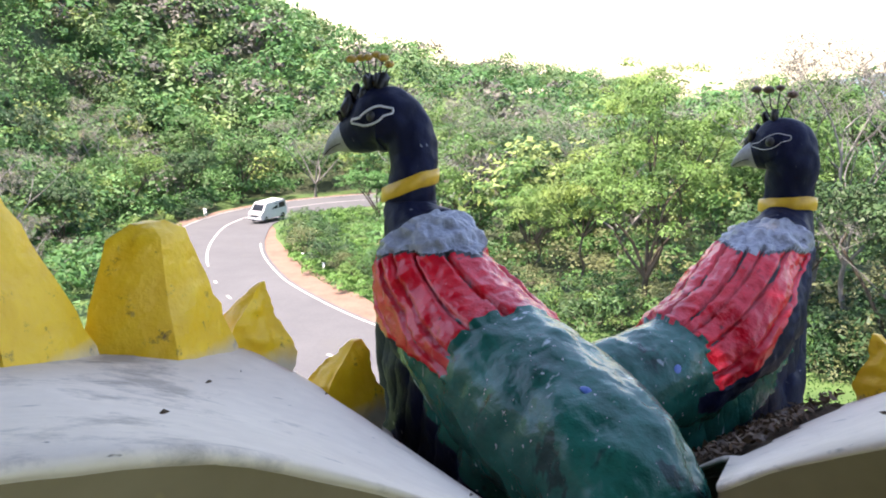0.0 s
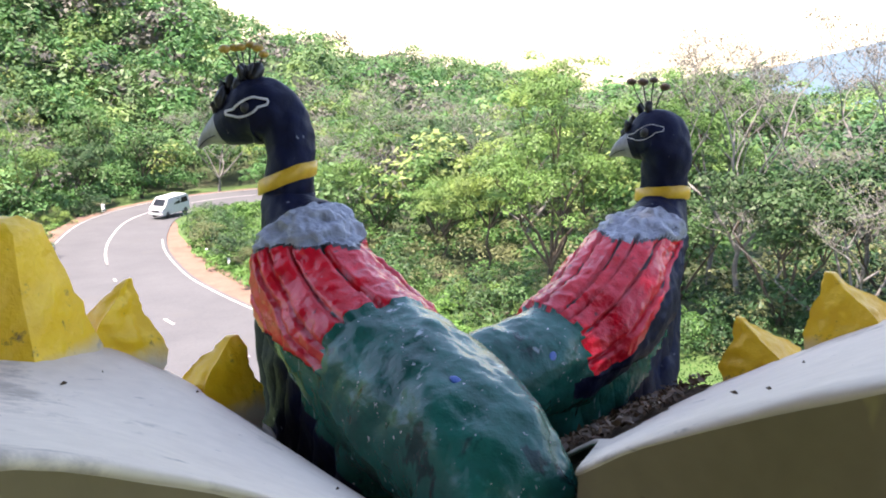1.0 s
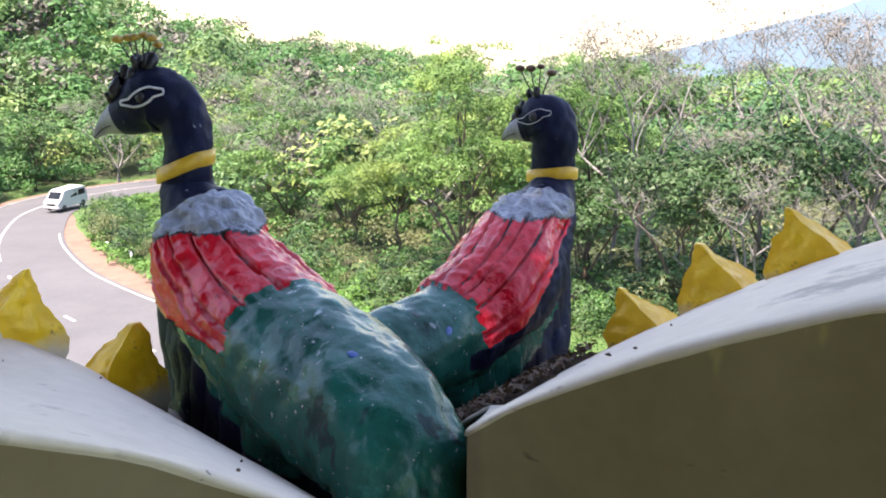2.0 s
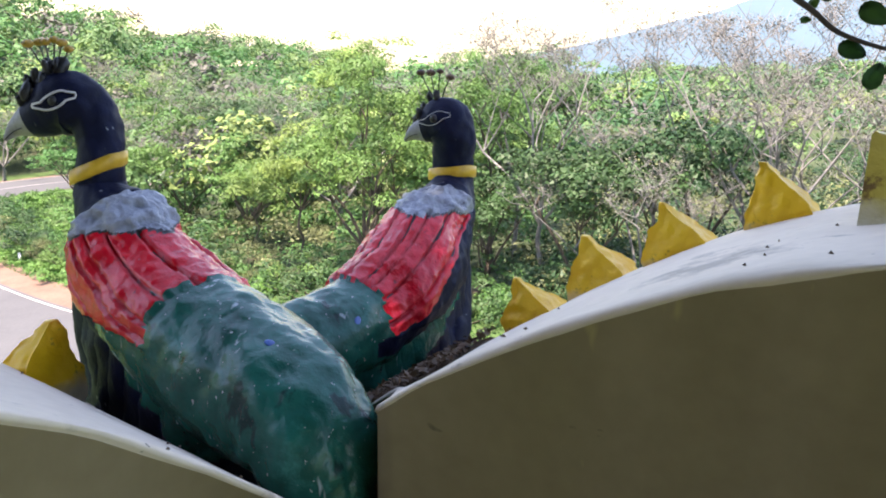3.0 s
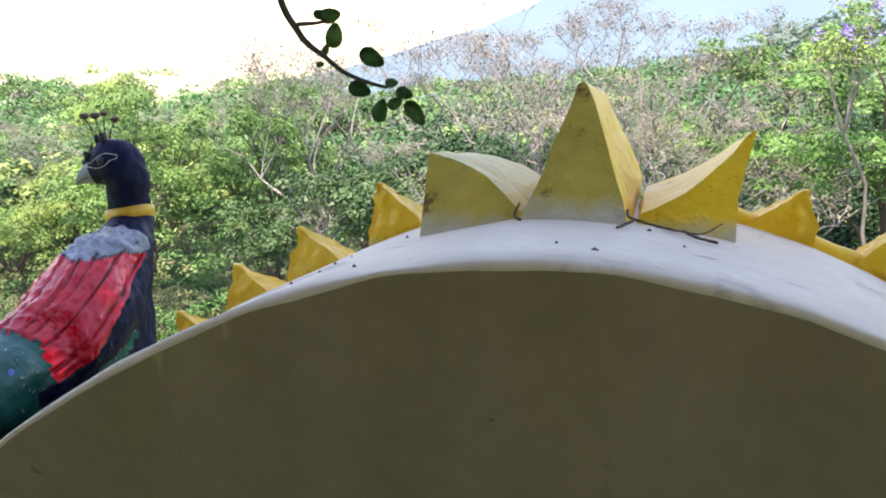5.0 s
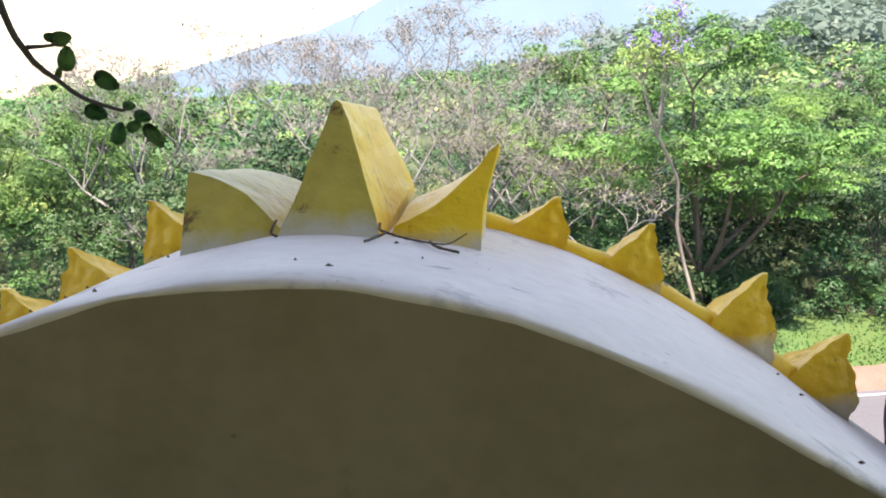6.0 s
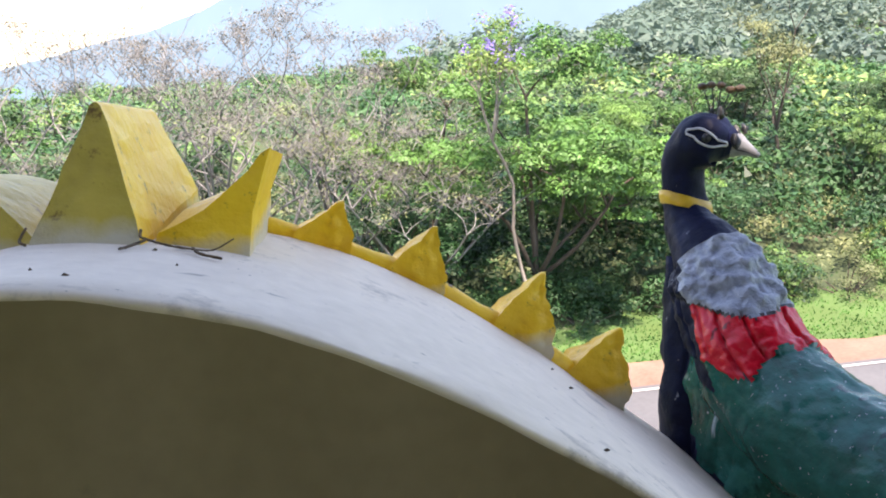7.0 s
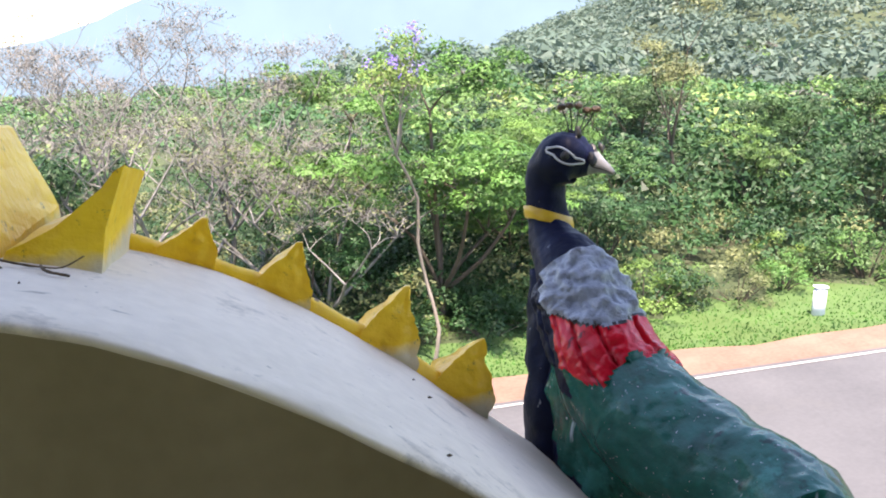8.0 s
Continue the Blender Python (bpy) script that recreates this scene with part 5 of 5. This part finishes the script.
# ---- far mountains: a plain glowing backdrop, its haze put into the emission tone ----
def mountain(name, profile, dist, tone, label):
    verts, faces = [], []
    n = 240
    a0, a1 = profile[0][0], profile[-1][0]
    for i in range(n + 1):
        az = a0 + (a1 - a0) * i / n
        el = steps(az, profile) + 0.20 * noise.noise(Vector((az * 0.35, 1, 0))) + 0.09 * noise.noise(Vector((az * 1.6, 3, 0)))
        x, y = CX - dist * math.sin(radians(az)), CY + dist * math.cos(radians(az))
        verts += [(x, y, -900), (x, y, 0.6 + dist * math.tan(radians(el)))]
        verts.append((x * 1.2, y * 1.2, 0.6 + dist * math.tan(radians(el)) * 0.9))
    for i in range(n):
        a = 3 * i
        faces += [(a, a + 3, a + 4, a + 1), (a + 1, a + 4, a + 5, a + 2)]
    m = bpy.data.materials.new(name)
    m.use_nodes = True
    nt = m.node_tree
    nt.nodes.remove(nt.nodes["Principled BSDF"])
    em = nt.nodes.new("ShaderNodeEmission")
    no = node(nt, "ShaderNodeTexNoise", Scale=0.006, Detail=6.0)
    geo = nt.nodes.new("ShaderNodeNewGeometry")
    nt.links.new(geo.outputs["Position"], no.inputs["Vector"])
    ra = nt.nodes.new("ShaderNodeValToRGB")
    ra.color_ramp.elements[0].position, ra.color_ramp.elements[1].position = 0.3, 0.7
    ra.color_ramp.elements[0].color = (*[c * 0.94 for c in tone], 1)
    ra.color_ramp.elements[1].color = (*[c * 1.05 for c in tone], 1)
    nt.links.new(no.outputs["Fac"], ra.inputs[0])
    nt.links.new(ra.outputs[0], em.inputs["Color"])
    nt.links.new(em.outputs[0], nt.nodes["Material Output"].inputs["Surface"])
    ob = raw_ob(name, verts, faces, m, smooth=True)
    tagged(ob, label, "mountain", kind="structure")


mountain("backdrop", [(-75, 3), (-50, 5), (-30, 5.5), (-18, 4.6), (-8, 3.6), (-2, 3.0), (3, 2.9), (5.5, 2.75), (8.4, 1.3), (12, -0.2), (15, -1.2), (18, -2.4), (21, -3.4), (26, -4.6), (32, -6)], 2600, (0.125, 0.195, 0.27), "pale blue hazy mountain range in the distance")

# ---- tree that overhangs the roof ----
# Unseen crown above the hanging branch, spread and thickened to shade the roof.
def overhanging_tree():
    root = empty("overhanging_tree", Matrix.Translation((3.4, -6.2, height(3.4, -6.2))))
    tagged(root, "large leafy tree overhanging the roof with its crown", "tree")
    rg = random.Random(77)
    gz = -height(3.4, -6.2)
    lines = [[(0, 0, -0.5, 0.45), (0.1, 0.1, 4, 0.36), (0.0, 0.5, gz + 0.4, 0.30), (-0.3, 1.2, gz + 2.2, 0.22)]]
    pts = []
    for k in range(190):
        x, y = rg.uniform(-2.6, 5.0), rg.uniform(-4.6, -0.75)
        z = 2.5 + rg.uniform(0, 1.7)
        p = Vector((x - 3.4, y + 6.2, z + gz))
        pts.append(tuple(p))
        if k % 5 == 0:
            lines.append([(-0.3, 1.2, gz + 2.2, 0.10), (p.x * 0.5 - 0.15, p.y * 0.5 + 0.6, gz + 3.0, 0.06), (*p, 0.015)])
    t = new("trunk", wood_mesh("trunk", lines, M_BARK))
    t.parent = root
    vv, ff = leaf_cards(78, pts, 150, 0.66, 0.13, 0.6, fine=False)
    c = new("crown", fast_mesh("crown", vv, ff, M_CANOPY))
    c.parent = root


overhanging_tree()

# ---- branch hanging close by ----
def near_branch():
    root = empty("hanging_branch", Matrix.Translation((0.744, -0.606, 0.579)))
    tagged(root, "thin dark twig with round green leaves hanging from above", "branch")
    bm = bmesh.new()
    paths = [[(-0.200, 0.000, 0.308, 0.0076), (-0.164, 0.004, 0.132, 0.0057), (-0.136, 0.000, 0.078, 0.0051), (-0.122, 0.004, 0.058, 0.0046), (-0.096, 0.000, 0.040, 0.0038), (-0.064, 0.004, 0.015, 0.0033), (-0.012, 0.000, -0.002, 0.0025), (0.000, 0.004, 0.000, 0.0018)],
             [(-0.135, 0.000, 0.086, 0.0036), (-0.112, 0.004, 0.087, 0.0028), (-0.090, 0.000, 0.089, 0.0020)]]
    for p in paths:
        tube(bm, smooth_line(p, 5), 8)
    part("twig", bm, M_BARK, root)
    lm = leaf_mat("round_leaves", (0.03, 0.085, 0.018), (0.08, 0.18, 0.035), clump=20.0)
    for k, (x, z, s, a) in enumerate([(-0.0456, -0.0056, 0.0294, 20), (-0.0176, -0.0360, 0.0294, -70), (0.0040, -0.0264, 0.0210, -30), (0.0352, -0.0400, 0.0350, 50), (0.0200, -0.0120, 0.0224, 20), (0.0000, 0.0024, 0.0168, 0), (-0.0256, 0.0376, 0.0336, 25), (-0.0816, 0.0696, 0.0308, -80), (-0.0976, 0.0504, 0.0168, -60), (-0.1039, 0.0296, 0.0112, 0), (-0.0864, 0.0968, 0.0280, -10), (-0.1024, 0.0984, 0.0196, 0)]):
        b = bmesh.new()
        r0 = [(math.cos(t) * s * 0.60, math.sin(t) * s * (1 - 0.25 * math.cos(t)) * 0.40) for t in [6.283 * i / 14 for i in range(14)]]
        c0 = b.verts.new((0, 0, 0.003))
        vs = [b.verts.new((px, py, -0.10 * abs(py))) for px, py in r0]
        for i in range(14):
            b.faces.new((c0, vs[i], vs[(i + 1) % 14]))
        bmesh.ops.solidify(b, geom=b.faces[:], thickness=0.0007)
        part("leaf", b, lm, root, matrix=Matrix.Translation((x, 0.004 * (k % 3), z)) @ Matrix.Rotation(radians(a), 4, "Y") @ Matrix.Rotation(radians(72 + 13 * (k % 4)), 4, "X"))


near_branch()


# ---- litter in the corners ----
def litter(x0, x1, y0, y1, z, seed, n):
    g = np.random.default_rng(seed)
    pts = np.stack([g.uniform(x0, x1, n), g.uniform(y0, y1, n), z + g.uniform(0, 0.035, n)], 1)
    v, f = leaf_cards(seed, pts, 1, 0.012, 0.011, 0.5, tilt=0.3, fine=False)
    ob = new("leaf_litter", fast_mesh("leaf_litter", v, f, M_LITTER))
    tagged(ob, "dry brown leaf litter on the corner block", "litter", kind="stuff")


def soil_heap():
    """Dirt and rotten leaves lodged on the low end of the parapet, between the two statues."""
    bm = bmesh.new()
    nx, ny = 36, 30
    rows = []
    for i in range(nx + 1):
        row = []
        for j in range(ny + 1):
            x, y = -0.46 + 0.47 * i / nx, -0.47 + 0.50 * j / ny
            edge = min(i, nx - i, j, ny - j) / 5
            z = NORTH.top_at(x - CX, min(y, -0.005)) + 0.030 * min(edge, 1) - 0.014 + wobble((x, y, 0), 0.06, 0.016) + wobble((x, y, 4), 0.018, 0.008)
            row.append(bm.verts.new((x, y, z)))
        rows.append(row)
    for i in range(nx):
        for j in range(ny):
            bm.faces.new((rows[i][j], rows[i + 1][j], rows[i + 1][j + 1], rows[i][j + 1]))
    bmesh.ops.solidify(bm, geom=bm.faces[:], thickness=0.03)
    ob = mesh_ob("soil_heap", bm, M_LITTER)
    tagged(ob, "dark soil and rotten leaves lodged between the peacock statues", "soil", kind="stuff")
    g = np.random.default_rng(12)
    pts = [(x, y, NORTH.top_at(x - CX, min(y, -0.005)) + 0.022 + h) for x, y, h in zip(g.uniform(-0.44, -0.04, 2600), g.uniform(-0.45, -0.03, 2600), g.uniform(0, 0.02, 2600))]
    v, f = leaf_cards(13, pts, 1, 0.012, 0.009, 0.5, tilt=0.3, fine=False)
    ob = new("leaf_litter", fast_mesh("leaf_litter", v, f, M_DRYLEAF))
    tagged(ob, "dry brown leaves on the soil between the statues", "litter", kind="stuff")


soil_heap()
litter(-0.86, -0.06, -0.82, 0.12, -0.352, 5, 5000)
litter(2.04, 2.84, -0.82, 0.12, -0.352, 6, 3000)
